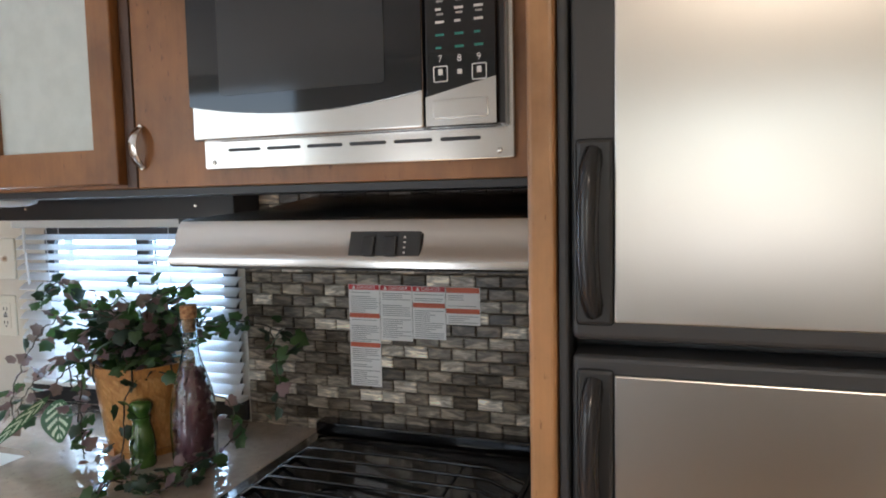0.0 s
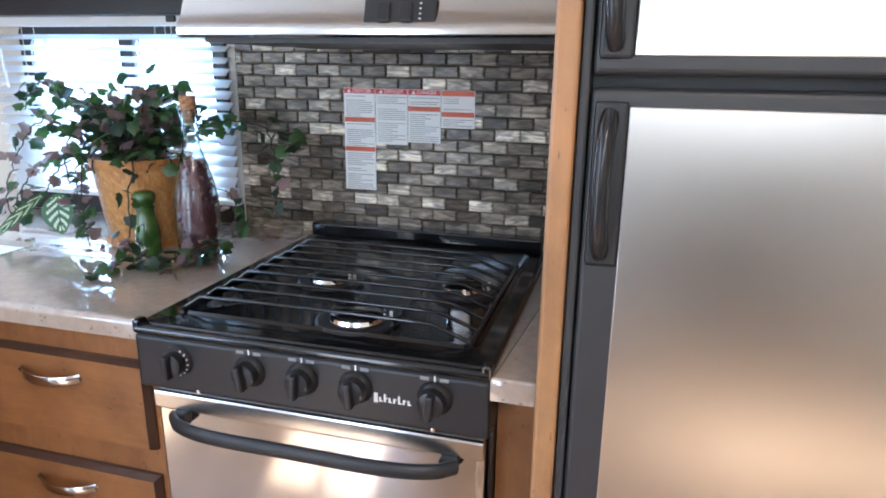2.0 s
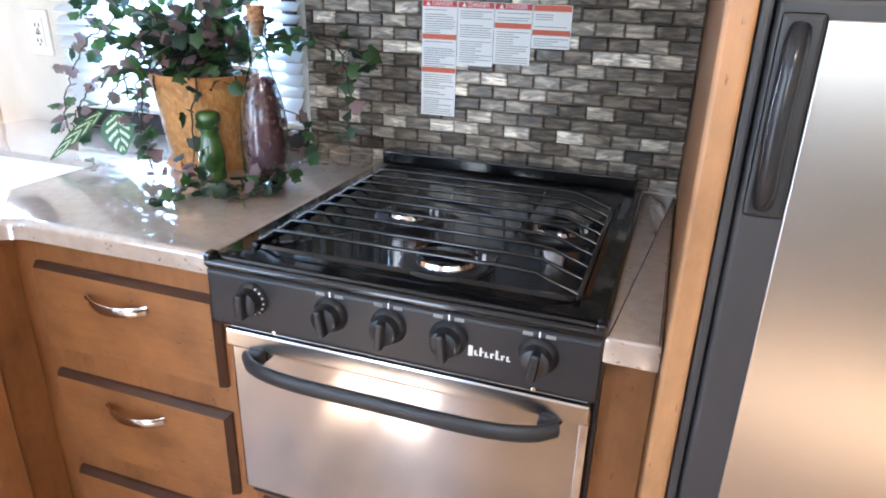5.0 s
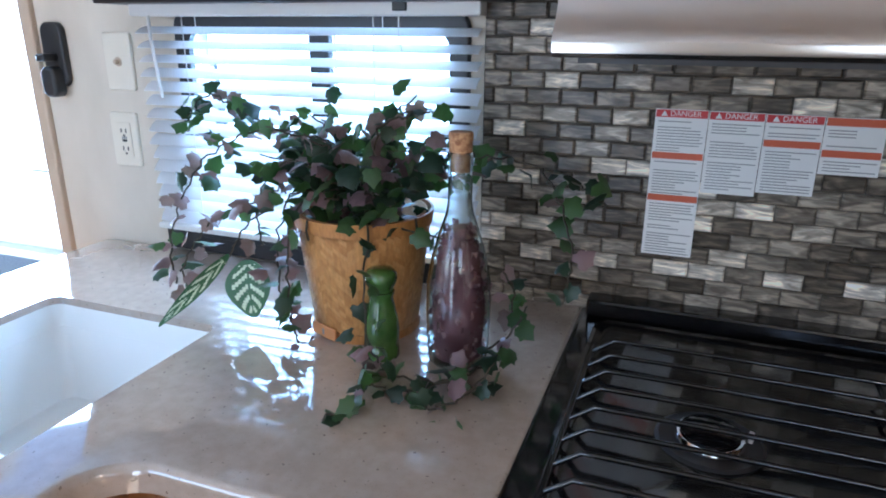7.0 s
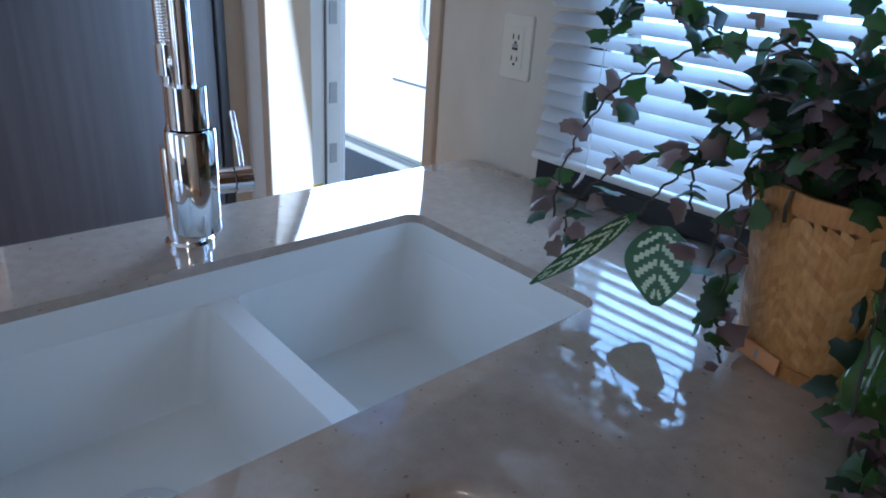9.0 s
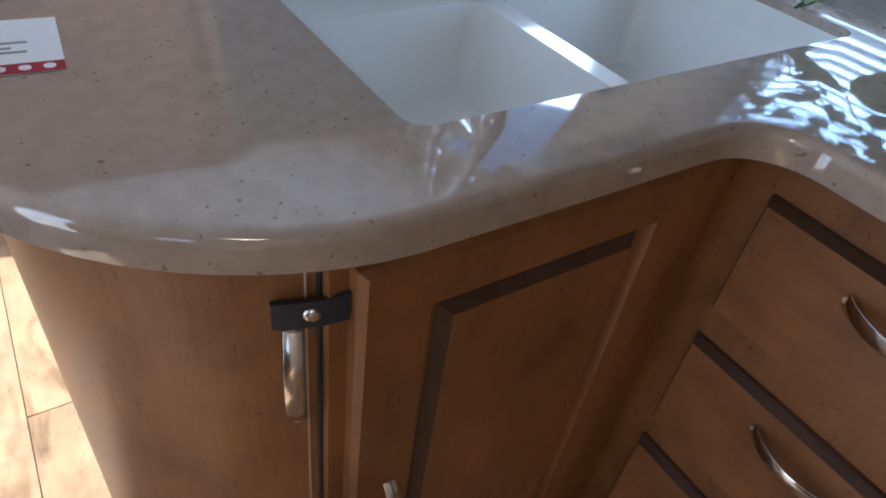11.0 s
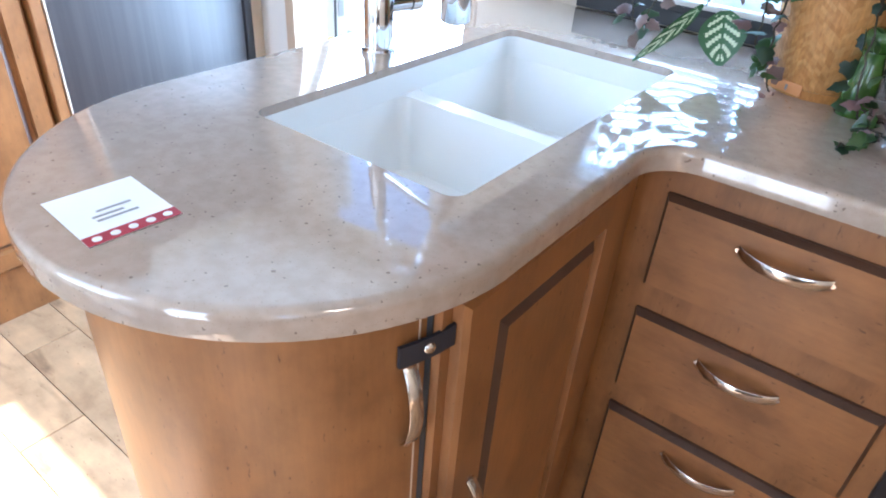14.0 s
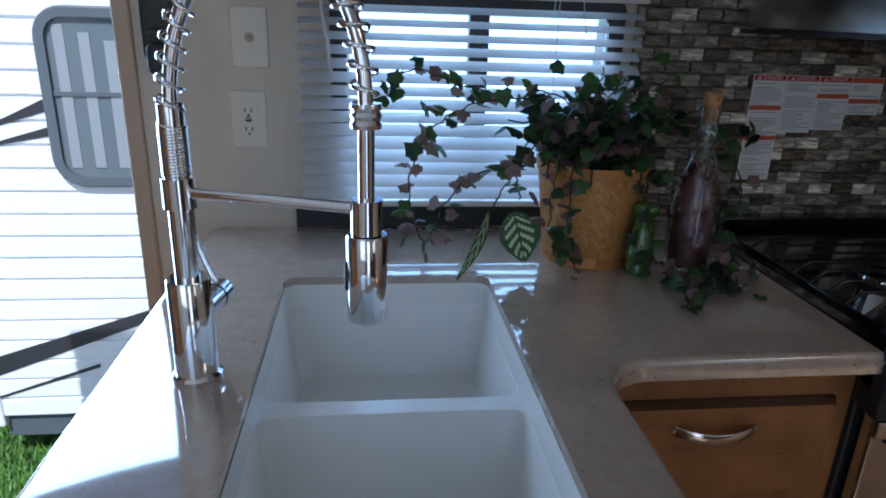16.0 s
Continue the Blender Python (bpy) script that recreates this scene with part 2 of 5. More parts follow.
t.links.new(ramp(t, rnd.outputs["Random Per Island"], [(0, (0.09, 0.035, 0.042)), (0.4, (0.22, 0.085, 0.10)), (0.7, (0.40, 0.22, 0.22)), (1, (0.20, 0.12, 0.07))]).outputs[0], b.inputs["Base Color"])
bamboo = mat("bamboo_strip", (0.55, 0.28, 0.08), 0.45)
t, b = nodes_of(bamboo)
rnd = t.nodes.new("ShaderNodeNewGeometry")
tone = ramp(t, rnd.outputs["Random Per Island"], [(0, (0.44, 0.205, 0.055)), (0.5, (0.52, 0.26, 0.08)), (1, (0.58, 0.32, 0.115))])
streak = ramp(t, tex(t, "Noise", 220, (1, 1, 0.3), Detail=3.0).outputs["Fac"], [(0.3, (0.75, 0.72, 0.68)), (0.7, (1.08, 1.06, 1.02))])
t.links.new(mixc(t, 1.0, tone.outputs[0], streak.outputs[0], "MULTIPLY"), b.inputs["Base Color"])
soil_mat = mat("dark_moss", (0.03, 0.028, 0.018), 0.95)
stem_mat = mat("vine_stem", (0.045, 0.035, 0.02), 0.7)


def leaf_material(name, a, c):
    m = mat(name, c, 0.42)
    t, b = nodes_of(m)
    info = t.nodes.new("ShaderNodeObjectInfo")
    tone = ramp(t, info.outputs["Random"], [(0, a), (1, c)])
    vein = ramp(t, tex(t, "Noise", 150, Detail=3.0).outputs["Fac"], [(0.3, (0.7, 0.7, 0.7)), (0.7, (1.15, 1.15, 1.15))])
    t.links.new(mixc(t, 1.0, tone.outputs[0], vein.outputs[0], "MULTIPLY"), b.inputs["Base Color"])
    trans, mixer = t.nodes.new("ShaderNodeBsdfTranslucent"), t.nodes.new("ShaderNodeMixShader")
    trans.inputs["Color"].default_value = (c[0] * 1.3, c[1] * 1.6, c[2], 1)
    mixer.inputs[0].default_value = 0.22
    t.links.new(b.outputs[0], mixer.inputs[1])
    t.links.new(trans.outputs[0], mixer.inputs[2])
    t.links.new(mixer.outputs[0], t.nodes["Material Output"].inputs["Surface"])
    return m


leaf_mats = [leaf_material("ivy_green", (0.022, 0.052, 0.018), (0.065, 0.125, 0.038)), leaf_material("ivy_dark", (0.012, 0.026, 0.016), (0.03, 0.055, 0.03)),
             leaf_material("ivy_purple", (0.085, 0.048, 0.058), (0.27, 0.165, 0.17))]
var_green = mat("variegated_green", (0.025, 0.10, 0.03), 0.4)
var_white = mat("variegated_cream", (0.55, 0.66, 0.46), 0.45)
bath_door_mat = mat("dark_walnut_laminate", (0.03, 0.025, 0.025), 0.42)
t, b = nodes_of(bath_door_mat)
t.links.new(ramp(t, tex(t, "Noise", 60, (1, 1, 0.03), Detail=4.0).outputs["Fac"], [(0.3, (0.020, 0.016, 0.016)), (0.7, (0.034, 0.027, 0.027))]).outputs[0], b.inputs["Base Color"])
white_siding = mat("white_siding", (0.80, 0.81, 0.82), 0.35)
stripe_mat = mat("dark_decal", (0.03, 0.03, 0.035), 0.35)
grey_frame = mat("grey_window_frame", (0.10, 0.115, 0.13), 0.4)
outer_glass = mat("tinted_outer_glass", (0.13, 0.155, 0.17), 0.08)
pale_frame = mat("pale_window_frame", (0.42, 0.44, 0.46), 0.4)
# glass colour lightened to paint in bright glare on the nose window
glare_glass = mat("glare_paled_outer_glass", (0.50, 0.54, 0.56), 0.08)
reflection_mat = mat("pale_reflection", (0.27, 0.29, 0.31), 0.7)
grass_mat = mat("grass_blades", (0.08, 0.16, 0.03), 0.6)
t, b = nodes_of(grass_mat)
rnd = t.nodes.new("ShaderNodeNewGeometry")
t.links.new(ramp(t, rnd.outputs["Random Per Island"], [(0, (0.05, 0.13, 0.015)), (1, (0.14, 0.27, 0.04))]).outputs[0], b.inputs["Base Color"])
ground_mat = mat("lawn_and_gravel", (0.2, 0.2, 0.15), 0.9)
t, b = nodes_of(ground_mat)
place = t.nodes.new("ShaderNodeSeparateXYZ")
t.links.new(t.nodes.new("ShaderNodeTexCoord").outputs["Object"], place.inputs[0])
edge = t.nodes.new("ShaderNodeMath")
edge.operation = "MULTIPLY_ADD"
edge.inputs[1].default_value, edge.inputs[2].default_value = 1.2, -0.6
t.links.new(tex(t, "Noise", 1.3, Detail=5.0).outputs["Fac"], edge.inputs[0])
strip = t.nodes.new("ShaderNodeMath")
strip.operation = "ADD"
t.links.new(place.outputs["Y"], strip.inputs[0])
t.links.new(edge.outputs[0], strip.inputs[1])
along = t.nodes.new("ShaderNodeMapRange")
along.inputs["From Max"].default_value = 10.0
t.links.new(strip.outputs[0], along.inputs["Value"])
patch = ramp(t, along.outputs[0], [(0.045, (0.46, 0.44, 0.40)), (0.06, (0.055, 0.115, 0.024)), (0.46, (0.055, 0.115, 0.024)), (0.50, (0.46, 0.44, 0.40))])
fine = ramp(t, tex(t, "Noise", 60, Detail=4.0).outputs["Fac"], [(0.3, (0.6, 0.6, 0.6)), (0.7, (1.2, 1.2, 1.2))])
across = t.nodes.new("ShaderNodeMapRange")
across.inputs["From Min"].default_value, across.inputs["From Max"].default_value = -5.2, -4.8
t.links.new(place.outputs["X"], across.inputs["Value"])
lot = t.nodes.new("ShaderNodeMix")
lot.data_type = "RGBA"
lot.inputs[6].default_value = (0.46, 0.44, 0.40, 1)
t.links.new(across.outputs[0], lot.inputs[0])
t.links.new(patch.outputs[0], lot.inputs[7])
t.links.new(mixc(t, 1.0, lot.outputs[2], fine.outputs[0], "MULTIPLY"), b.inputs["Base Color"])

# ---- mesh tools ----
BASES = {}


def thing(name, label, category, base=(0, 0, 0), group="", kind=""):
    ob = new(name)
    ob.location = base
    ob.empty_display_size = 0.05
    BASES[ob] = Vector(base)
    return tagged(ob, label, category, group, kind)


def part(name, bm, material, parent=None, label="", smooth=None):
    """Links a bmesh, made in the world's metres, as one mesh; smooth: the angle up to which edges are shaded round."""
    base = BASES.get(parent, Vector((0, 0, 0)))
    if base.length:
        bmesh.ops.translate(bm, verts=bm.verts, vec=-base)
    me = bpy.data.meshes.new(name)
    bm.to_mesh(me)
    bm.free()
    for one in material if isinstance(material, (list, tuple)) else (material,):
        me.materials.append(one)
    if smooth:
        me.shade_smooth()
        me.set_sharp_from_angle(angle=radians(smooth))
    ob = new(name, me)
    if parent:
        ob.parent = parent
    BASES[ob] = base
    return tagged(ob, label)


def B():
    return bmesh.new()


def box(bm, x0, x1, y0, y1, z0, z1, r=0.0, seg=2, turn=None):
    m = Matrix.Translation(((x0 + x1) / 2, (y0 + y1) / 2, (z0 + z1) / 2))
    if turn:
        m = m @ Euler([radians(a) for a in turn]).to_matrix().to_4x4()
    g = bmesh.ops.create_cube(bm, size=1.0, matrix=m @ Matrix.Diagonal((abs(x1 - x0), abs(y1 - y0), abs(z1 - z0), 1)))
    if r:
        edges = list({e for v in g["verts"] for e in v.link_edges})
        bmesh.ops.bevel(bm, geom=edges, offset=r, segments=seg, profile=0.5, affect="EDGES")
    return bm


def lathe(bm, prof, m=Matrix(), seg=32):
    """Turns (radius, height) pairs about z and lays the shape by m."""
    rings = []
    for r, z in prof:
        if r < 1e-6:
            rings.append([bm.verts.new(m @ Vector((0, 0, z)))])
        else:
            rings.append([bm.verts.new(m @ Vector((r * math.cos(2 * math.pi * k / seg), r * math.sin(2 * math.pi * k / seg), z))) for k in range(seg)])
    for a, c in zip(rings, rings[1:]):
        for k in range(seg):
            n = (k + 1) % seg
            if len(a) == 1 and len(c) > 1:
                bm.faces.new((a[0], c[n], c[k]))
            elif len(c) == 1 and len(a) > 1:
                bm.faces.new((a[k], a[n], c[0]))
            elif len(a) > 1:
                bm.faces.new((a[k], a[n], c[n], c[k]))
    return bm


def rod(bm, p, q, r, seg=16, r2=None):
    p, q = Vector(p), Vector(q)
    m = Matrix.Translation(p) @ (q - p).to_track_quat("Z", "Y").to_matrix().to_4x4()
    h = (q - p).length
    return lathe(bm, [(0, 0), (r, 0), (r if r2 is None else r2, h), (0, h)], m, seg)


def tube(bm, pts, r, seg=8):
    """A round or (rx, ry) flattened bar along a line of points, closed at both ends."""
    pts = [Vector(p) for p in pts]
    rx, ry = r if isinstance(r, tuple) else (r, r)
    up = None
    rings = []
    for i, p in enumerate(pts):
        d = (pts[min(i + 1, len(pts) - 1)] - pts[max(i - 1, 0)]).normalized()
        if up is None:
            up = Vector((0, 0, 1)) if abs(d.z) < 0.9 else Vector((0, 1, 0))
        side = d.cross(up).normalized()
        up = side.cross(d).normalized()
        rings.append([bm.verts.new(p + side * rx * math.cos(2 * math.pi * k / seg) + up * ry * math.sin(2 * math.pi * k / seg)) for k in range(seg)])
    for a, c in zip(rings, rings[1:]):
        for k in range(seg):
            bm.faces.new((a[k], a[(k + 1) % seg], c[(k + 1) % seg], c[k]))
    bm.faces.new(rings[0][::-1]), bm.faces.new(rings[-1])
    return bm


def arc(cx, cy, r, a0, a1, n):
    return [(cx + r * math.cos(radians(a0 + (a1 - a0) * k / n)), cy + r * math.sin(radians(a0 + (a1 - a0) * k / n))) for k in range(n + 1)]


def round_rect(x0, x1, y0, y1, r, n=6):
    return arc(x1 - r, y0 + r, r, -90, 0, n) + arc(x1 - r, y1 - r, r, 0, 90, n) + arc(x0 + r, y1 - r, r, 90, 180, n) + arc(x0 + r, y0 + r, r, 180, 270, n)


def inset(loop, d):
    """The loop (counter-clockwise) moved inwards by d."""
    out = []
    for i, p in enumerate(loop):
        a, c = Vector(loop[i - 1]), Vector(loop[(i + 1) % len(loop)])
        q = Vector(p)
        e1 = (q - a).normalized() if (q - a).length > 1e-7 else (c - q).normalized()
        e2 = (c - q).normalized() if (c - q).length > 1e-7 else e1
        n1, n2 = Vector((-e1.y, e1.x)), Vector((-e2.y, e2.x))
        n = n1 + n2
        n = n / max(n.dot(n1), 0.3)
        out.append((q.x + n.x * d, q.y + n.y * d))
    return out


def ring(bm, loop, z, lay=None):
    return [bm.verts.new(lay(x, y, z) if lay else (x, y, z)) for x, y in loop]


def bridge(bm, a, c):
    n = len(a)
    for k in range(n):
        bm.faces.new((a[k], a[(k + 1) % n], c[(k + 1) % n], c[k]))


def fill(bm, *loops):
    edges = []
    for loop in loops:
        for k in range(len(loop)):
            a, c = loop[k], loop[(k + 1) % len(loop)]
            edges.append(bm.edges.get((a, c)) or bm.edges.new((a, c)))
    bmesh.ops.triangle_fill(bm, edges=edges, use_beauty=True)


def slab(bm, loop, z0, z1, r=0.0, hole=None, steps=4, lay=None):
    """A plate with a rounded upper edge, of outline loop (counter-clockwise), with a hole through it if given."""
    tops = []
    for k in range(steps + 1):
        a = math.pi / 2 * k / steps
        tops.append(ring(bm, inset(loop, r * (1 - math.sin(a))) if r else loop, z1 - r * (1 - math.cos(a)), lay))
        if not r:
            break
    low = ring(bm, loop, z0, lay)
    for a, c in zip(tops + [low], (tops + [low])[1:]):
        bridge(bm, c, a)
    if hole:
        h1, h0 = ring(bm, hole, z1, lay), ring(bm, hole, z0, lay)
        bridge(bm, h1, h0)
        fill(bm, tops[0], h1)
        fill(bm, low, h0)
    else:
        bm.faces.new(tops[0])
        bm.faces.new(low[::-1])
    bmesh.ops.recalc_face_normals(bm, faces=bm.faces)
    return bm


def on_back_wall(y):
    """Lays plan shapes upright: x stays, the shape's y becomes height, and it grows towards -y from the plane y."""
    return lambda u, v, h: (u, y - h, v)


def on_left_wall(x):
    return lambda u, v, h: (x + h, u, v)


def words(text, size, m, parent, material, name="lettering"):
    cu = bpy.data.curves.new(name, "FONT")
    cu.body, cu.size, cu.align_x, cu.align_y = text, size, "CENTER", "CENTER"
    ob = bpy.data.objects.new(name, cu)
    me = bpy.data.meshes.new_from_object(ob)
    bpy.data.objects.remove(ob)
    me.transform(Matrix.Translation(-BASES.get(parent, Vector())) @ m)
    me.materials.append(material)
    out = new(name, me)
    out.parent = parent
    BASES[out] = BASES.get(parent, Vector())
    return out


def facing_room(x, y, z):
    return pose(x, y, z, 90, 0, 0)

# ---- the setting ----
CT = 0.86            # counter top
FLOOR = -0.06
CEIL = 2.02
X_LEFT, X_RIGHT, Y_REAR = -2.04, 1.75, -2.5


def wall(name, bm, material=wall_mat, label="", category="wall"):
    return tagged(part(name, bm, material), label, category, kind="structure")


WX0, WX1, WZ0, WZ1 = -0.835, -0.305, 0.905, 1.30      # window opening
DX0, DX1, DZ1 = -1.86, -1.23, 1.93                     # entry doorway
bm = B()
for x0, x1, z0, z1 in ((X_LEFT - 0.05, DX0, -0.16, CEIL), (DX0, DX1, DZ1, CEIL), (DX1, WX0, -0.16, CEIL), (WX0, WX1, -0.16, WZ0), (WX0, WX1, WZ1, CEIL), (WX1, X_RIGHT + 0.05, -0.16, CEIL)):
    box(bm, x0, x1, 0.0, 0.055, z0, z1)
bmesh.ops.remove_doubles(bm, verts=bm.verts, dist=1e-5)
back_wall = wall("wall_back", bm, wall_mat, "cream wallboard wall with window and entry doorway")
wall("wall_left", box(B(), X_LEFT - 0.05, X_LEFT, Y_REAR, 0.0, -0.16, CEIL), wall_mat, "cream wallboard partition beside the entry")
wall("wall_right", box(B(), X_RIGHT, X_RIGHT + 0.05, RECESS_Y, 0.0, -0.16, CEIL), wall_mat, "plain cream end wall")
bm = B()
x = X_LEFT - 0.05
for x0, x1, z0, z1 in REAR_WINDOWS:
    box(bm, x, x0, Y_REAR - 0.05, Y_REAR, -0.16, CEIL)
    box(bm, x0, x1, Y_REAR - 0.05, Y_REAR, -0.16, z0)
    box(bm, x0, x1, Y_REAR - 0.05, Y_REAR, z1, CEIL)
    x = x1
box(bm, x, RECESS_X, Y_REAR - 0.05, Y_REAR, -0.16, CEIL)
bmesh.ops.remove_doubles(bm, verts=bm.verts, dist=1e-5)
wall("wall_rear", bm, wall_mat, "plain cream wall with two window openings")
tagged(part("window_mullion", box(B(), -0.496, -0.474, Y_REAR - 0.04, Y_REAR - 0.01, 0.14, 1.49, 0.003), white_plastic), "white mullion of rear window", "trim", kind="structure")
# added recess out of view; its opening sets where sun meets the floor
x0, x1, z0, z1 = RECESS_OPENING
bm = B()
for a, c, low, high in ((RECESS_X - 0.05, x0, -0.16, CEIL), (x0, x1, -0.16, z0), (x0, x1, z1, CEIL), (x1, X_RIGHT + 0.05, -0.16, CEIL)):
    box(bm, a, c, RECESS_Y - 0.05, RECESS_Y, low, high)
bmesh.ops.remove_doubles(bm, verts=bm.verts, dist=1e-5)
wall("wall_slide", bm, wall_mat, "unseen cream recess wall added for its one sun opening")
wall("wall_slide_side", box(B(), RECESS_X - 0.05, RECESS_X, RECESS_Y, Y_REAR - 0.05, -0.16, CEIL), wall_mat, "unseen cream side wall of added recess")
# dark panel added out of view to tone down the refrigerator's reflection
tagged(part("wall_panel", box(B(), RECESS_X + 0.002, X_RIGHT - 0.002, RECESS_Y, RECESS_Y + 0.02, FLOOR, 1.00, 0.003), grey_panel), "unseen grey-brown panel added to darken refrigerator reflections", "panelling", kind="structure")
wall("ceiling_slide", box(B(), RECESS_X - 0.05, X_RIGHT + 0.05, RECESS_Y - 0.05, Y_REAR - 0.05, CEIL, CEIL + 0.05), ceiling_mat, "unseen off-white ceiling board of added recess", "ceiling")
wall("floor_slide", box(B(), RECESS_X - 0.05, X_RIGHT + 0.05, RECESS_Y - 0.05, Y_REAR - 0.05, -0.16, FLOOR - 0.004), mat("recess_backing", (0.08, 0.06, 0.04), 0.9), "unseen wood-look vinyl plank floor of added recess", "floor")
# more unseen panels, added so the oven door reflects a neutral dark
for x0, x1 in ((-1.10, -0.69), (-0.28, 0.445)):
    tagged(part("wall_panel", box(B(), x0, x1, Y_REAR, Y_REAR + 0.02, FLOOR, 0.84, 0.003), grey_panel), "unseen grey-brown panel added low on rear wall for oven reflections", "panelling", kind="structure")
wall("ceiling", box(B(), X_LEFT - 0.05, X_RIGHT + 0.05, Y_REAR - 0.05, 0.055, CEIL, CEIL + 0.05), ceiling_mat, "plain off-white ceiling board", "ceiling")
floor = wall("floor", box(B(), X_LEFT - 0.05, X_RIGHT + 0.05, Y_REAR - 0.05, 0.055, -0.16, FLOOR - 0.004), mat("floor_backing", (0.08, 0.06, 0.04), 0.9), "wood-look vinyl plank floor", "floor")

tagged(part("sill_board", box(B(), -0.93, -0.268, -0.012, -0.001, CT + 0.001, 0.910, 0.002), window_black), "black board under window", "trim", kind="structure")
# window: black frame with a mullion and two panes
window = tagged(thing("window_1", "black-framed slider window behind white blinds", "window", (-0.57, 0.03, WZ0)), kind="structure")
bm = B()
outer = round_rect(WX0 - 0.02, WX1 + 0.02, WZ0 - 0.015, WZ1 + 0.02, 0.03)
hole = round_rect(WX0 + 0.012, WX1 - 0.012, WZ0 + 0.012, WZ1 - 0.012, 0.03)
slab(bm, outer, 0.0, 0.012, 0.004, hole, lay=on_back_wall(-0.001))
part("window_frame", bm, window_black, window)
part("mullion", box(B(), -0.588, -0.548, 0.012, 0.044, WZ0, WZ1, 0.004), window_black, window)
for x0, x1 in ((WX0, -0.590), (-0.546, WX1)):
    pane = part("pane", box(B(), x0, x1, 0.026, 0.030, WZ0, WZ1), pane_mat, window)
    pane.visible_shadow = False

# doorway: white jamb, tan casing, threshold
door_trim = tagged(thing("door_1", "entry doorway with white jamb and tan casing strip", "doorway", (-1.53, 0.0, 0)), kind="structure")
part("jamb", box(B(), DX0 - 0.03, DX0 + 0.012, -0.045, 0.09, FLOOR, DZ1, 0.004), tan_trim, door_trim, "tan casing strip")
part("jamb_face", box(B(), X_LEFT + 0.004, DX0 - 0.032, -0.02, -0.002, FLOOR, DZ1 + 0.06, 0.003), white_plastic, door_trim, "white door casing")
part("jamb_right", box(B(), DX1 - 0.012, DX1 + 0.02, -0.012, 0.09, FLOOR, DZ1, 0.004), tan_trim, door_trim)
part("threshold", box(B(), DX0, DX1, -0.01, 0.11, -0.09, FLOOR + 0.012, 0.004), steel_h, door_trim, "worn metal threshold")
part("frame_cheek", box(B(), DX0 - 0.02, DX0 - 0.004, 0.091, 0.19, -0.02, DZ1, 0.003), white_plastic, door_trim, "white outer frame cheek")
part("seal", box(B(), DX0 - 0.003, DX0 + 0.003, 0.138, 0.143, -0.02, DZ1), grey_frame, door_trim, "grey door seal")
for z in (0.30, 0.62, 0.80, 1.02, 1.16):
    part("latch_plate", box(B(), DX0 - 0.004, DX0, 0.155, 0.18, z, z + 0.06, 0.001), pale_frame, door_trim)
part("warning_label", box(B(), DX0 - 0.004, DX0 - 0.001, 0.098, 0.13, 0.46, 0.56), yellow, door_trim, "yellow warning label")
entry_door = thing("entry_door", "white entry door folded back against outer wall", "door", (-2.22, 0.12, -0.02))
part("door_leaf", box(B(), -2.53, -1.90, 0.20, 0.24, -0.02, 1.86, 0.012), white_siding, entry_door)
part("hinge", rod(B(), (-1.893, 0.205, 0.2), (-1.893, 0.205, 1.7), 0.008, 10), white_plastic, entry_door)

# ---- outdoors ----
GROUND = -0.95
tagged(part("ground", box(B(), -900, 900, -900, 900, GROUND - 0.5, GROUND), ground_mat), "sunlit gravel lot with patches of lawn", "ground", kind="structure")
bm = B()
rng = random.Random(5)
for _ in range(24000):
    x, y = rng.uniform(-4.9, -1.5), rng.uniform(0.5, 3.4)
    h, a, w = rng.uniform(0.03, 0.085), rng.uniform(0, 6.28), rng.uniform(0.004, 0.009)
    dx, dy = math.cos(a), math.sin(a)
    lean = rng.uniform(0.0, 0.05)
    v = [bm.verts.new(p) for p in ((x - dy * w, y + dx * w, GROUND), (x + dy * w, y - dx * w, GROUND), (x + dx * lean, y + dy * lean, GROUND + h))]
    bm.faces.new(v)
tagged(part("grass", bm, grass_mat), "short green grass under the parked trailer", "grass", kind="stuff")

TY = 1.7
trailer = thing("travel_trailer", "white ribbed travel trailer with dark stripes parked alongside", "trailer", (-2.55, TY, GROUND))
bm = B()
pitch, z = 0.105, -0.66
prof = []
while z < 2.1:
    prof += [(0.0, z), (0.0, z + pitch * 0.80), (0.014, z + pitch * 0.86), (0.014, z + pitch * 0.94)]
    z += pitch
rows_ = [[bm.verts.new((x, TY + d, zz)) for d, zz in prof] for x in (-2.60, -1.30)]
for k in range(len(prof) - 1):
    bm.faces.new((rows_[0][k], rows_[1][k], rows_[1][k + 1], rows_[0][k + 1]))
part("siding", bm, white_siding, trailer)
part("body", box(B(), -2.60, -1.30, TY + 0.02, TY + 2.3, -0.66, 2.15, 0.02), white_siding, trailer)
part("skirt", box(B(), -2.60, -1.30, TY + 0.03, TY + 0.06, -0.80, -0.655, 0.004), grey_frame, trailer, "dark chassis rail")
part("corner_trim", box(B(), -2.68, -2.59, TY - 0.012, TY + 0.1, -0.72, 2.15, 0.01), white_plastic, trailer)
part("nose", box(B(), -7.20, -2.68, TY + 0.25, TY + 2.2, -0.14, 2.1, 0.08, 4), white_siding, trailer)
part("nose_belly", box(B(), -7.15, -2.68, TY + 0.33, TY + 2.1, -0.26, -0.14, 0.02), pale_frame, trailer)
part("jack_leg", box(B(), -3.16, -3.08, TY + 0.45, TY + 0.53, GROUND, -0.26, 0.006), grey_frame, trailer)
part("nose_crease", box(B(), -3.9, -2.80, TY + 0.244, TY + 0.25, 0.415, 0.428, 0.002), grey_frame, trailer, "thin grey body line")


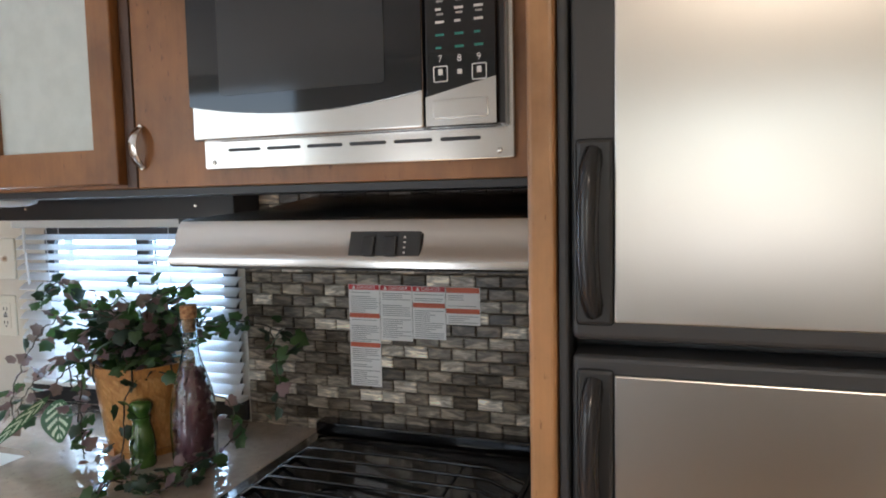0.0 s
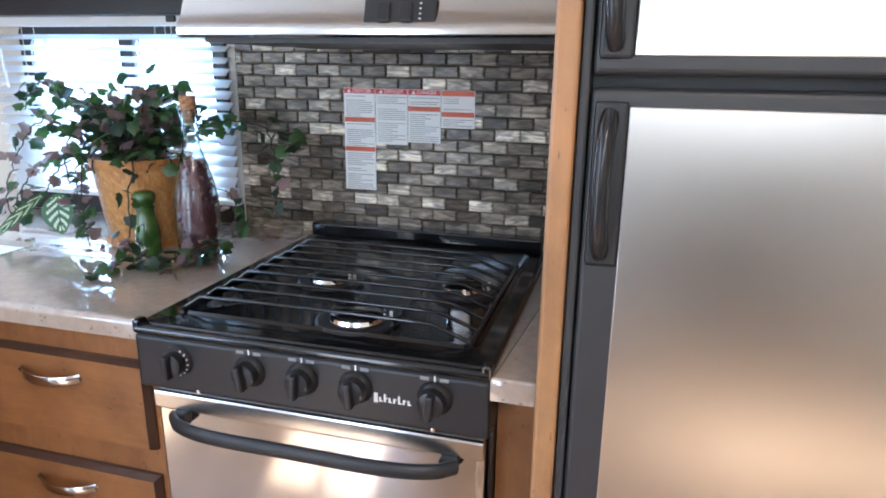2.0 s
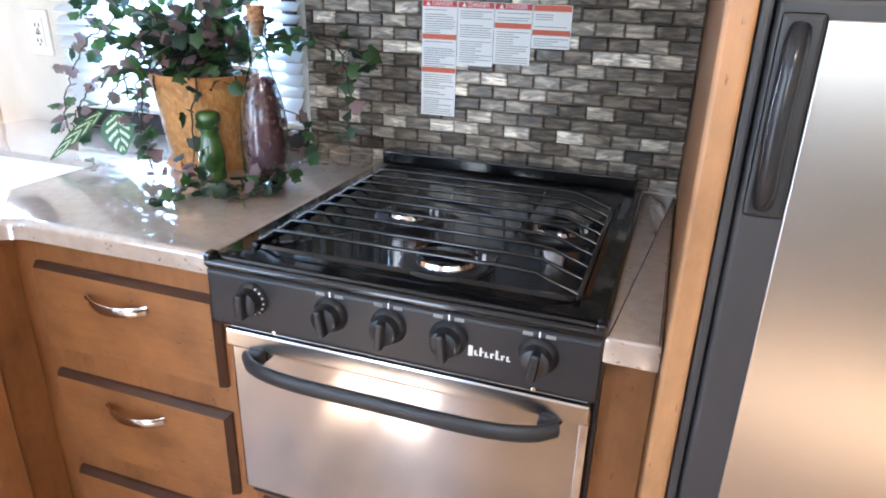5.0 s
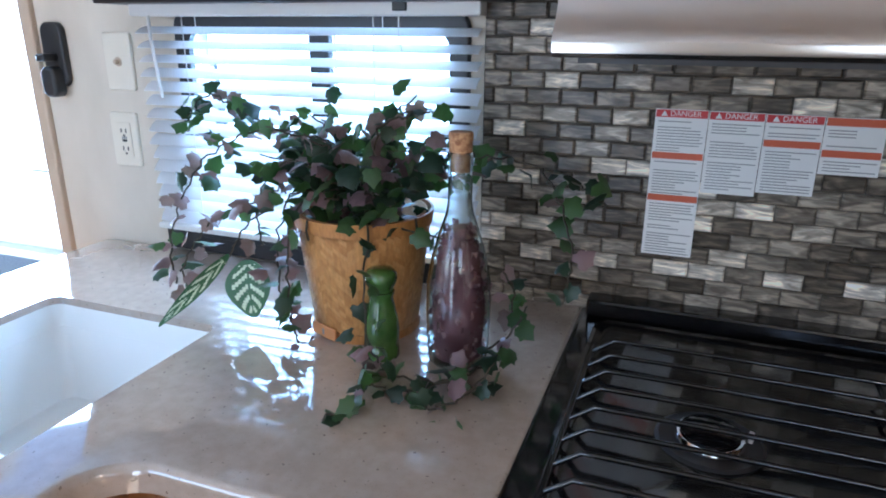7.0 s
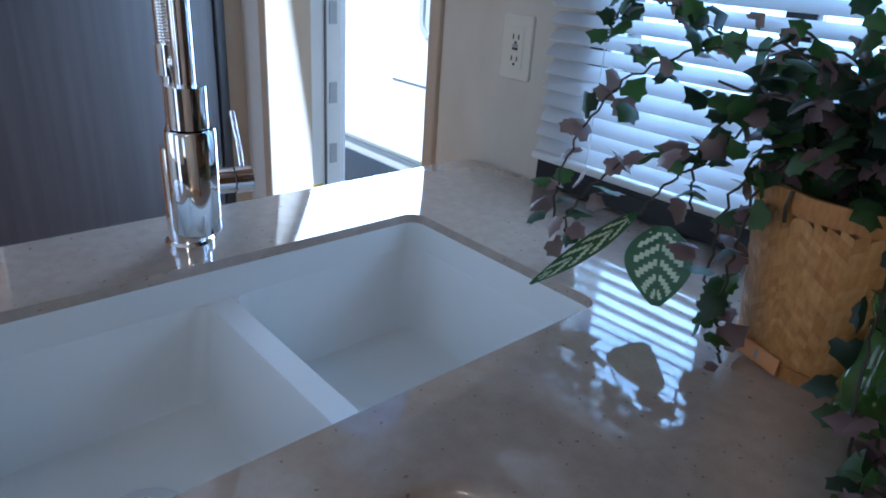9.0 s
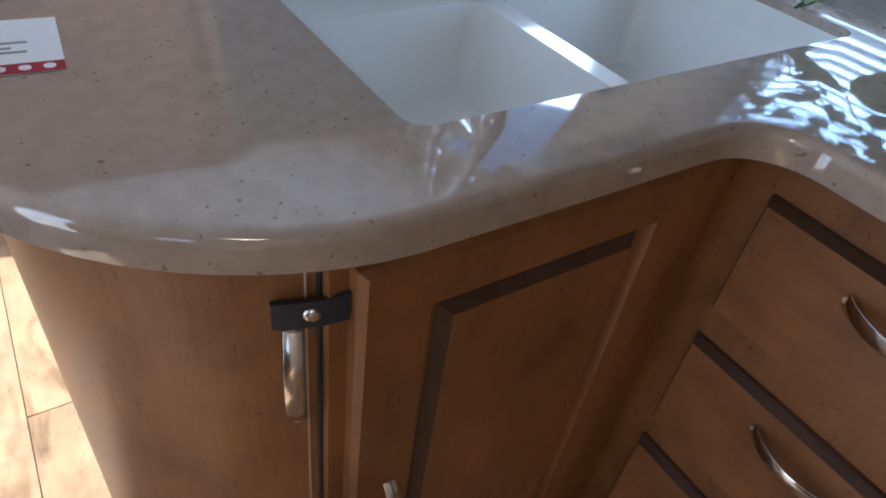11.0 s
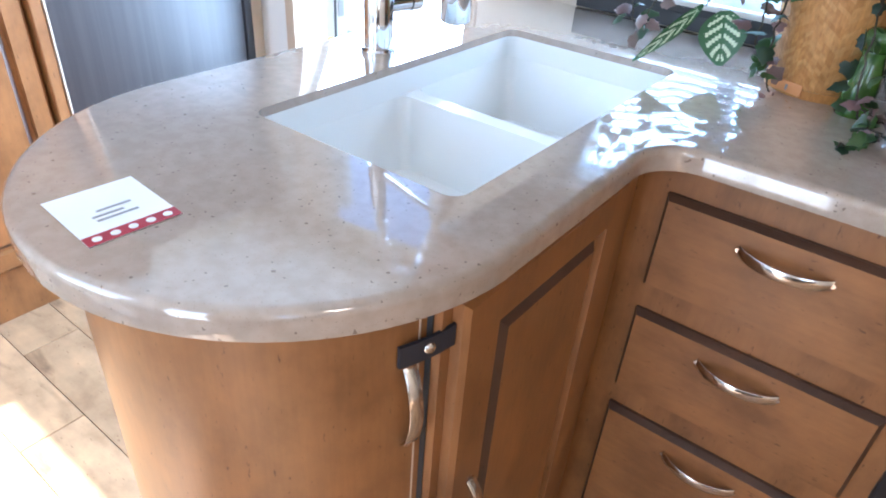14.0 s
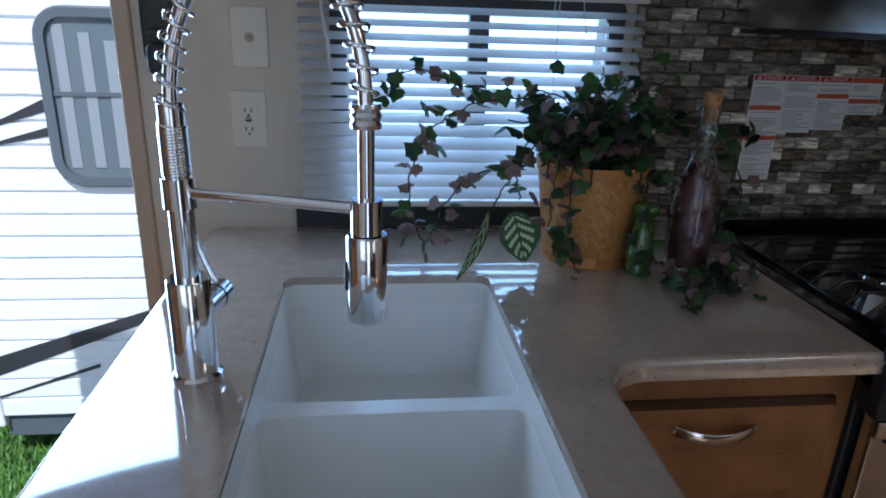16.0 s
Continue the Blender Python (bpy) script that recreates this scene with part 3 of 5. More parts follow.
def outer_window(x0, x1, z0, z1, y, r, frame_mat, glass_mat, note):
    holder = part("window", slab(B(), round_rect(x0, x1, z0, z1, r), 0.0, 0.03, 0.01, round_rect(x0 + 0.045, x1 - 0.045, z0 + 0.045, z1 - 0.045, r * 0.65), lay=on_back_wall(y)), frame_mat, trailer, note)
    part("pane", slab(B(), round_rect(x0 + 0.03, x1 - 0.03, z0 + 0.03, z1 - 0.03, r * 0.7), 0.006, 0.012, lay=on_back_wall(y)), glass_mat, holder)
    zm = z0 + (z1 - z0) * 0.52
    part("bar", box(B(), x0 + 0.04, x1 - 0.04, y - 0.02, y - 0.012, zm, zm + 0.018), frame_mat, holder)
    return holder


side_window = outer_window(-2.155, -1.55, 0.515, 1.275, TY, 0.13, grey_frame, outer_glass, "dark grey rounded window frame")
# pale strips over the pane stand in for its soft upright reflection
for k, x in enumerate((-2.08, -1.98, -1.88)):
    part("curtain_fold", box(B(), x, x + 0.045, TY - 0.0155, TY - 0.0125, 0.60, 1.20 - 0.03 * k, 0.001), reflection_mat, side_window, "pale strip standing in for a soft reflection on glass")
# washed-out glare is put into this window's pale frame and glass
outer_window(-3.62, -2.90, 0.72, 1.40, TY + 0.25, 0.12, pale_frame, glare_glass, "rounded window frame paled for glare")


def decal(a, c, h0, h1):
    bm = B()
    q = [bm.verts.new(p) for p in ((a[0], TY - 0.004, a[1]), (c[0], TY - 0.004, c[1]), (c[0], TY - 0.004, c[1] + h1), (a[0], TY - 0.004, a[1] + h0))]
    f = bm.faces.new(q)
    g = bmesh.ops.extrude_face_region(bm, geom=[f])
    bmesh.ops.translate(bm, verts=[e for e in g["geom"] if isinstance(e, bmesh.types.BMVert)], vec=(0, 0.003, 0))
    bmesh.ops.recalc_face_normals(bm, faces=bm.faces)
    part("stripe", bm, stripe_mat, trailer, "dark swoosh decal")


decal((-2.59, -0.44), (-1.60, -0.065), 0.10, 0.045)
decal((-2.59, -0.56), (-2.10, -0.40), 0.012, 0.02)
decal((-2.45, 0.750), (-2.15, 0.845), 0.006, 0.055)
decal((-2.47, 0.676), (-2.15, 0.738), 0.006, 0.040)

# ---- blinds ----
blind = thing("window_blind", "white venetian blind hanging half open over window", "blind", (-0.585, -0.035, 0.911))
BX0, BX1, BY = -0.915, -0.256, -0.034
part("head_rail", box(B(), BX0, BX1, BY - 0.018, BY + 0.018, 1.309, 1.332, 0.003), white_plastic, blind)
part("bottom_rail", box(B(), BX0, BX1, BY - 0.015, BY + 0.015, 0.913, 0.925, 0.004), white_plastic, blind)
for k in range(15):
    z = 0.940 + 0.0247 * k
    tilt = 52 - 2.1 * k
    bm = B()
    n = 6
    top, low = [], []
    for j in range(n + 1):
        s = (j / n - 0.5) * 0.029
        crown = 0.0022 * (1 - (2 * j / n - 1) ** 2)
        top.append((s, crown + 0.0005))
        low.append((s, crown - 0.0005))
    loop = top + low[::-1]
    ends = [[bm.verts.new((x, s, h)) for s, h in loop] for x in (BX0 + 0.004, BX1 - 0.004)]
    bridge(bm, *ends)
    bm.faces.new(ends[0]), bm.faces.new(ends[1][::-1])
    bmesh.ops.recalc_face_normals(bm, faces=bm.faces)
    bmesh.ops.transform(bm, verts=bm.verts, matrix=Matrix.Translation((rng.uniform(-0.003, 0.003), BY, z)) @ Matrix.Rotation(radians(tilt + rng.uniform(-3, 3)), 4, "X"))
    part("slat", bm, slat_mat, blind, smooth=40)
for x in (-0.80, -0.43):
    for dy in (-0.017, 0.017):
        part("ladder_cord", rod(B(), (x, BY + dy, 0.92), (x, BY + dy, 1.31), 0.0008, 5), cord_mat, blind)
part("pull_cord", tube(B(), [(-0.385, BY - 0.02, 1.31), (-0.384, BY - 0.024, 1.28), (-0.376, BY - 0.024, 1.25)], 0.001, 5), cord_mat, blind)
part("tilt_wand", tube(B(), [(-0.868, BY - 0.022, 1.31), (-0.864, BY - 0.027, 1.27), (-0.85, BY - 0.03, 1.17)], 0.003, 8), white_plastic, blind, "clear plastic tilt wand")
part("cord_lock", box(B(), -0.395, -0.372, BY - 0.024, BY - 0.016, 1.316, 1.331, 0.002), black_plastic, blind)

# ---- counter and sink ----
SX0, SX1, SY0, SY1 = -0.922, -0.584, -0.917, -0.289
outline = [(-0.078, -0.590), (-0.078, -0.002)] + [(-1.07, -0.002)] + arc(-1.07, -0.034, 0.032, 95, 178, 6) + [(-1.102, -0.5), (-1.101, -0.78)] + [(-0.794 + 0.307 * math.cos(radians(a)), -0.945 + 0.310 * math.sin(radians(a))) for a in range(180, 358, 4)] + [(-0.487, -0.82)] + arc(-0.417, -0.662, 0.070, 180, 92, 10) + [(-0.25, -0.590)]
counter = tagged(part("worktop", slab(B(), outline, CT - 0.032, CT, 0.011, round_rect(SX0, SX1, SY0, SY1, 0.022), 5), counter_mat, smooth=35), "speckled beige solid-surface L-shaped worktop with rounded end", "worktop")
tagged(part("worktop_strip", slab(B(), round_rect(0.4545, 0.5162, -0.603, -0.002, 0.002, 2), CT - 0.040, CT - 0.008, 0.004), counter_mat, smooth=35), "narrow speckled beige worktop strip beside range", "worktop")

sink = thing("double_sink", "white undermount double-bowl kitchen sink", "sink", (-0.754, -0.60, 0.66))
bowls = [(SX0 + 0.0032, SX1 - 0.0032, -0.583, SY1 - 0.0032), (SX0 + 0.0032, SX1 - 0.0032, SY0 + 0.0032, -0.613)]
bm = B()
rims = []
DZ = CT - 0.053        # top of the divider and of the inner ledge
for x0, x1, y0, y1 in bowls:
    levels = [(0.0, DZ), (0.0008, DZ - 0.0025), (0.018, 0.700), (0.024, 0.689), (0.036, 0.684)]
    rs = [ring(bm, round_rect(x0 + d, x1 - d, y0 + d, y1 - d, 0.022, 6), z) for d, z in levels]
    for a, c in zip(rs, rs[1:]):
        bridge(bm, a, c)
    bm.faces.new(rs[-1])
    rims.append(rs[0])
edge_loop = lambda d: round_rect(SX0 + d, SX1 - d, SY0 + d, SY1 - d, 0.021)
lip, ledge, low = ring(bm, edge_loop(0.0006), CT - 0.013), ring(bm, edge_loop(0.0029), DZ), ring(bm, edge_loop(0.0006), 0.66)
bridge(bm, lip, ledge)
fill(bm, ledge, *rims)
bridge(bm, lip, low)
bm.faces.new(low)
bmesh.ops.recalc_face_normals(bm, faces=bm.faces)
part("basin", bm, sink_mat, sink, smooth=32)
for y in (-0.45, -0.76):
    m = Matrix.Translation((-0.70 if y > -0.6 else -0.754, y, 0.6845))
    part("drain", lathe(B(), [(0.0, 0.0015), (0.026, 0.0015), (0.028, 0.004), (0.042, 0.003), (0.045, 0.0)], m, 28), chrome, sink, "chrome drain with black strainer", smooth=40)
    part("strainer", lathe(B(), [(0.0, 0.012), (0.008, 0.012), (0.01, 0.006), (0.024, 0.0045), (0.024, 0.0018)], m, 20), black_plastic, sink, smooth=40)

# faucet: square-shouldered body, post, coiled spring over a hose, docking arm, spray head
FX, FY = -0.987, -0.602
HX, HY = -0.786, -0.666
faucet = thing("spring_faucet", "chrome pull-down kitchen faucet with exposed spring", "faucet", (FX, FY, CT))
to = lambda z: Matrix.Translation((FX, FY, z))
part("base_ring", lathe(B(), [(0, 0), (0.029, 0), (0.029, 0.006), (0.026, 0.009), (0, 0.009)], to(CT), 32), chrome, faucet, smooth=40)
part("body", lathe(B(), [(0, 0), (0.0245, 0), (0.0245, 0.115), (0.023, 0.118), (0, 0.118)], to(CT + 0.009), 36), chrome, faucet, smooth=40)
part("post", lathe(B(), [(0, 0), (0.0135, 0), (0.0135, 0.20), (0, 0.20)], to(CT + 0.12), 24), chrome, faucet, smooth=40)
part("collar", lathe(B(), [(0, 0), (0.0175, 0), (0.0175, 0.034), (0, 0.034)], to(1.069), 24), chrome, faucet, smooth=40)
wound = [(FX + 0.0138 * math.cos(0.6 * k), FY + 0.0138 * math.sin(0.6 * k), 1.104 + 0.052 * k / 168) for k in range(169)]
part("tight_coil", tube(B(), wound, 0.0021, 6), chrome, faucet, smooth=60)
# hose line: up from the post, over, and down to the head
ux, uy = (HX - FX), (HY - FY)
R = 0.094
line = [Vector((FX, FY, 1.150 + 0.01 * k)) for k in range(2)]
for k in range(1, 37):
    a = math.pi * k / 36
    s = (1 - math.cos(a)) / 2
    line.append(Vector((FX + ux * s, FY + uy * s, 1.165 + 0.025 * s + 0.168 * math.sin(a))))
line += [Vector((HX, HY, 1.18))]
part("hose", tube(B(), line, 0.0075, 12), chrome, faucet, "grey chrome hose", smooth=60)
coil = []
turns = 27
for k in range(turns * 14 + 1):
    s = k / (turns * 14) * (len(line) - 1)
    i = min(int(s), len(line) - 2)
    p = line[i].lerp(line[i + 1], s - i)
    d = (line[i + 1] - line[i]).normalized()
    side = Vector((-uy, ux, 0)).normalized()
    up = side.cross(d)
    a = 2 * math.pi * k / 14
    coil.append(p + 0.0135 * (side * math.cos(a) + up * math.sin(a)))
part("spring", tube(B(), coil, 0.0021, 6), chrome, faucet, smooth=60)
part("spring_cap", lathe(B(), [(0, 0), (0.0155, 0), (0.0165, 0.004), (0.0145, 0.008), (0.0165, 0.012), (0.0145, 0.016), (0.0165, 0.02), (0.0155, 0.024), (0, 0.024)], Matrix.Translation((HX, HY, 1.168)), 24), chrome, faucet, smooth=40)
part("down_tube", rod(B(), (HX, HY, 1.08), (HX, HY, 1.18), 0.0085, 16), chrome, faucet, smooth=40)
part("dock_arm", tube(B(), [(FX, FY, 1.086), (FX + ux * 0.5, FY + uy * 0.5, 1.086), (HX, HY, 1.085)], (0.0062, 0.0062), 12), chrome, faucet, smooth=60)
part("dock_clip", lathe(B(), [(0, 0), (0.0165, 0), (0.0165, 0.036), (0, 0.036)], Matrix.Translation((HX, HY, 1.060)), 20), chrome, faucet, smooth=40)
head = part("spray_head", lathe(B(), [(0, 0), (0.0195, 0), (0.0212, 0.002), (0.0216, 0.05), (0.0216, 0.094), (0.0205, 0.096), (0.0165, 0.096), (0, 0.0965)], Matrix.Translation((HX, HY, 0.963)), 32), chrome, faucet, smooth=40)
part("spray_button", box(B(), HX - 0.0235, HX - 0.017, HY - 0.008, HY + 0.008, 0.997, 1.032, 0.003), black_plastic, head, "black spray button")
part("nozzle", lathe(B(), [(0, 0), (0.016, 0), (0.016, 0.003), (0, 0.003)], Matrix.Translation((HX, HY, 0.961)), 24), black_plastic, head, "black rubber nozzle plate")
part("valve_barrel", rod(B(), (FX + 0.004, FY + 0.015, 0.938), (FX + 0.012, FY + 0.056, 0.938), 0.0165, 24), chrome, faucet, smooth=40)
part("valve_cap", rod(B(), (FX + 0.0125, FY + 0.058, 0.938), (FX + 0.016, FY + 0.078, 0.938), 0.0175, 24), chrome, faucet, smooth=40)
part("lever", tube(B(), [(FX + 0.014, FY + 0.068, 0.953), (FX + 0.004, FY + 0.070, 0.975), (FX - 0.010, FY + 0.070, 1.018)], (0.0045, 0.0035), 10), chrome, faucet, smooth=60)

# white card with a red dotted band, lying on the counter
card = thing("info_card", "white card with red dotted band lying on worktop", "card", (-0.815, -1.169, CT))
cm = Matrix.Translation((-0.815, -1.169, CT + 0.0006)) @ Matrix.Rotation(radians(-4), 4, "Z")


def on_card(name, x0, x1, y0, y1, z0, z1, material, label=""):
    bm = box(B(), x0, x1, y0, y1, z0, z1)
    bmesh.ops.transform(bm, verts=bm.verts, matrix=cm)
    return part(name, bm, material, card, label)


on_card("sheet", -0.052, 0.052, -0.045, 0.045, 0, 0.0006, paper)
on_card("band", 0.035, 0.052, -0.045, 0.045, 0.0006, 0.0009, red_card, "red band")
for k in range(5):
    part("dot", lathe(B(), [(0, 0.0012), (0.0045, 0.0012), (0.0045, 0.0009)], cm @ Matrix.Translation((0.0435, -0.034 + 0.017 * k, 0)), 16), paper, card)
for x, y, w in ((0.012, 0.0, 0.04), (0.004, -0.006, 0.03), (-0.006, 0.004, 0.034)):
    on_card("text_bar", x, x + 0.0035, y - w / 2, y + w / 2, 0.0006, 0.0009, grey_ink)

# ---- base cabinets ----


def ribbon(bm, pts, wide, w, h):
    """A flat bar along points, w wide along the fixed direction wide and h thick, with softened edges."""
    pts, wide = [Vector(p) for p in pts], Vector(wide).normalized()
    rings = []
    for i, p in enumerate(pts):
        d = (pts[min(i + 1, len(pts) - 1)] - pts[max(i - 1, 0)]).normalized()
        n = d.cross(wide).normalized()
        rings.append([bm.verts.new(p + wide * u * w + n * v * h) for u, v in ((-0.5, -0.3), (-0.47, -0.5), (0.47, -0.5), (0.5, -0.3), (0.5, 0.3), (0.47, 0.5), (-0.47, 0.5), (-0.5, 0.3))])
    for a, c in zip(rings, rings[1:]):
        bridge(bm, a, c)
    bm.faces.new(rings[0][::-1]), bm.faces.new(rings[-1])
    bmesh.ops.recalc_face_normals(bm, faces=bm.faces)
    return bm


def pull(holder, x, y, z, length=0.118, upright=False, out=(0, -1), name="handle"):
    """A bowed strap pull: two feet and a flat arched bar."""
    pts = []
    for k in range(13):
        s = k / 12 * 2 - 1
        rise = 0.001 + 0.020 * (1 - s * s) ** 0.8
        a = s * length / 2
        dx, dy = out[0] * rise, out[1] * rise
        along = (0, 0, a) if upright else ((a, 0, -0.004 * (1 - s * s)) if out[0] == 0 else (0, a, 0))
        pts.append((x + dx + along[0], y + dy + along[1], z + along[2]))
    bm = B()
    ribbon(bm, pts, (-out[1], out[0], 0) if upright else (0, 0, 1), 0.016, 0.0026)
    for s in (-1, 1):
        a = s * length / 2
        p = (x + (0 if upright else (a if out[0] == 0 else 0)), y + (0 if upright or out[0] == 0 else a), z + (a if upright else 0))
        rod(bm, p, (p[0] + out[0] * 0.003, p[1] + out[1] * 0.003, p[2]), 0.004, 8)
    return part(name, bm, nickel, holder, "bowed satin nickel handle", smooth=50)


def bevelled_front(bm, lay, u0, u1, v0, v1, depth=0.018, lip=0.0065):
    """A slab front whose four sides slope to the face; the slopes take the second material."""
    a, c, d = ring(bm, [(u0, v0), (u1, v0), (u1, v1), (u0, v1)], 0, lay), ring(bm, [(u0, v0), (u1, v0), (u1, v1), (u0, v1)], depth * 0.35, lay), ring(bm, [(u0 + lip, v0 + lip), (u1 - lip, v0 + lip), (u1 - lip, v1 - lip), (u0 + lip, v1 - lip)], depth, lay)
    bridge(bm, a, c), bridge(bm, c, d)
    bm.faces.new(d)
    bmesh.ops.recalc_face_normals(bm, faces=bm.faces)
    for f in bm.faces:
        f.material_index = 0 if all(v in d for v in f.verts) else 1
    return bm


def rect(q, d=0.0):
    return [(q[0] + d, q[2] + d), (q[1] - d, q[2] + d), (q[1] - d, q[3] - d), (q[0] + d, q[3] - d)]


def raised_door(bm, lay, o, i):
    """A framed door: outer edge, frame, a step down at the frame's inner edge and a raised field with dark sloping sides."""
    levels = [(o, 0.0, 0.0), (o, 0.0, 0.013), (o, 0.006, 0.019), (i, -0.012, 0.019), (i, -0.008, 0.009), (i, 0.0, 0.008), (i, 0.013, 0.0175)]
    rs = [ring(bm, rect(q, d), h, lay) for q, d, h in levels]
    for a, c in zip(rs, rs[1:]):
        bridge(bm, a, c)
    bm.faces.new(rs[-1])
    bmesh.ops.recalc_face_normals(bm, faces=bm.faces)
    for f in bm.faces:
        vs = set(f.verts)
        f.material_index = 1 if (vs & set(rs[-2])) and (vs & set(rs[-1])) else 0
    return bm


FACE_Y = -0.547
drawers = thing("drawer_cabinet", "maple three-drawer base cabinet with dark glazed edges", "cabinet", (-0.29, -0.30, 0.0))
part("face_frame", box(B(), -0.528, -0.078, FACE_Y, FACE_Y + 0.02, FLOOR, CT - 0.033), wood_v, drawers)
part("side_panel", box(B(), -0.094, -0.078, FACE_Y + 0.02, -0.002, FLOOR, CT - 0.033), wood_v, drawers)
for z0, z1 in ((0.613, 0.771), (0.400, 0.564), (0.056, 0.351)):
    d = part("drawer_front", bevelled_front(B(), on_back_wall(FACE_Y), -0.470, -0.109, z0, z1), (wood_h, wood_glaze), drawers)
    pull(d, -0.295, FACE_Y - 0.018, z1 - 0.040, 0.120)

PX = -0.520            # face of the peninsula cabinet
door_cab = thing("sink_cabinet", "maple sink base cabinet with framed panel door", "cabinet", (-0.79, -0.75, 0.0))
part("face_frame", box(B(), PX - 0.018, PX, -1.016, FACE_Y - 0.001, FLOOR, CT - 0.033), wood_v, door_cab)
part("back_panel", box(B(), -1.075, -1.06, -0.95, -0.003, FLOOR, CT - 0.033), wood_v, door_cab)
lay = on_left_wall(PX)
o, i1 = (-1.000, -0.628, 0.045, 0.808), (-0.925, -0.692, 0.118, 0.742)
sink_door = part("door", raised_door(B(), lay, o, i1), (wood_v, wood_glaze), door_cab)
pull(sink_door, PX + 0.019, -0.958, 0.459, 0.105, True, (1, 0))

# curved end of the peninsula
curve = thing("curved_cabinet", "curved maple veneer cabinet end with strap latch", "cabinet", (-0.79, -1.0, 0.0))
CR = 0.266
bm = B()
outer = arc(-0.794, -0.945, CR, 181, 344.4, 48)
inner = arc(-0.794, -0.945, CR - 0.012, 344.4, 181, 48)
slab(bm, outer + inner, 0.035, CT - 0.033)
part("curved_door", bm, wood_v, curve, smooth=30)
part("edge_strip", slab(B(), arc(-0.794, -0.945, CR + 0.0012, 342.2, 342.55, 2) + arc(-0.794, -0.945, CR - 0.002, 342.55, 342.2, 2), 0.035, CT - 0.034), tan_trim, curve, "pale veneer edge")
# black strip paints in the shade of the open door gap
part("gap_liner", box(B(), -0.5372, -0.5305, -1.0185, -1.0165, 0.036, CT - 0.034), black_plastic, curve, "black strip standing in for the shaded door gap")
part("toe_base", slab(B(), arc(-0.794, -0.945, CR - 0.004, 180, 345, 32), FLOOR, 0.034), wood_h, curve, smooth=30)
part("skirting", slab(B(), arc(-0.794, -0.945, CR + 0.006, 200, 335, 40) + arc(-0.794, -0.945, CR + 0.001, 335, 200, 40), FLOOR, FLOOR + 0.03), wood_h, curve, smooth=30)
hx, hy = -0.794 + CR * math.cos(radians(340.2)), -0.945 + CR * math.sin(radians(340.2))
pull(curve, hx, hy, 0.672, 0.115, True, (0.92, -0.39))
bm = B()
a0, a1 = (-0.794 + (CR + 0.003) * math.cos(radians(336.8)), -0.945 + (CR + 0.003) * math.sin(radians(336.8))), (PX + 0.003, -1.001)
strap = [(a0[0] + (a1[0] - a0[0]) * k / 6 + 0.0030 * math.sin(math.pi * k / 6), a0[1] + (a1[1] - a0[1]) * k / 6) for k in range(7)]
tops, lows = [], []
for k, (x, y) in enumerate(strap):
    dz = -0.006 + 0.0030 * k
    tops.append([bm.verts.new((x, y, 0.771 + dz)), bm.verts.new((x + 0.004, y - 0.001, 0.771 + dz))])
    lows.append([bm.verts.new((x, y, 0.744 + dz)), bm.verts.new((x + 0.004, y - 0.001, 0.744 + dz))])
for k in range(len(strap) - 1):
    bm.faces.new((tops[k][1], lows[k][1], lows[k + 1][1], tops[k + 1][1]))
    bm.faces.new((tops[k][0], tops[k + 1][0], lows[k + 1][0], lows[k][0]))
    bm.faces.new((tops[k][0], tops[k][1], tops[k + 1][1], tops[k + 1][0]))
    bm.faces.new((lows[k][0], lows[k + 1][0], lows[k + 1][1], lows[k][1]))
for k in (0, -1):
    bm.faces.new((tops[k][0], lows[k][0], lows[k][1], tops[k][1]))
bmesh.ops.recalc_face_normals(bm, faces=bm.faces)
strap_ob = part("strap", bm, leather, curve, "black snap strap")
part("snap", lathe(B(), [(0, 0.003), (0.004, 0.0026), (0.0066, 0.001), (0.007, 0)], Matrix.Translation((strap[3][0] + 0.0041, strap[3][1] - 0.001, 0.7605)) @ Vector((0.93, -0.37, 0)).to_track_quat("Z", "Y").to_matrix().to_4x4(), 20), nickel, strap_ob, "nickel snap button", smooth=60)

# panel under the range and the narrow cabinet beside it
under = thing("range_base_cabinet", "maple cabinet front below range with louvred vent", "cabinet", (0.22, -0.30, 0.0))
bm = B()
box(bm, -0.077, -0.058, FACE_Y, FACE_Y + 0.02, FLOOR, CT - 0.05)
box(bm, -0.077, 0.516, FACE_Y - 0.0005, FACE_Y + 0.02, FLOOR, 0.415)
box(bm, 0.456, 0.516, FACE_Y, FACE_Y + 0.02, 0.416, CT - 0.033)
part("face_frame", bm, wood_v, under)
part("rail_moulding", bevelled_front(B(), on_back_wall(FACE_Y - 0.001), -0.064, 0.450, 0.349, 0.409, 0.012, 0.006), (wood_h, wood_glaze), under)
vent = part("vent_panel", bevelled_front(B(), on_back_wall(FACE_Y - 0.001), -0.072, 0.466, 0.05, 0.302, 0.016, 0.009), (wood_h, wood_glaze), under, "louvred maple vent panel")
louvre = wood("louvre_maple", (0.3, 0.18, 0.08), (0.55, 0.34, 0.165), (0.06, 1, 1))
for c0 in (-0.034, 0.213):
    for k in range(13):
        z = 0.278 - 0.0155 * k
        part("louvre", box(B(), c0, c0 + 0.213, FACE_Y - 0.021, FACE_Y - 0.016, z - 0.0085, z, 0.0015, 1), louvre, vent)
part("screw", lathe(B(), [(0, 0.002), (0.004, 0.0015), (0.0045, 0)], pose(-0.055, FACE_Y - 0.017, 0.290, 90), 12), black_satin, vent)

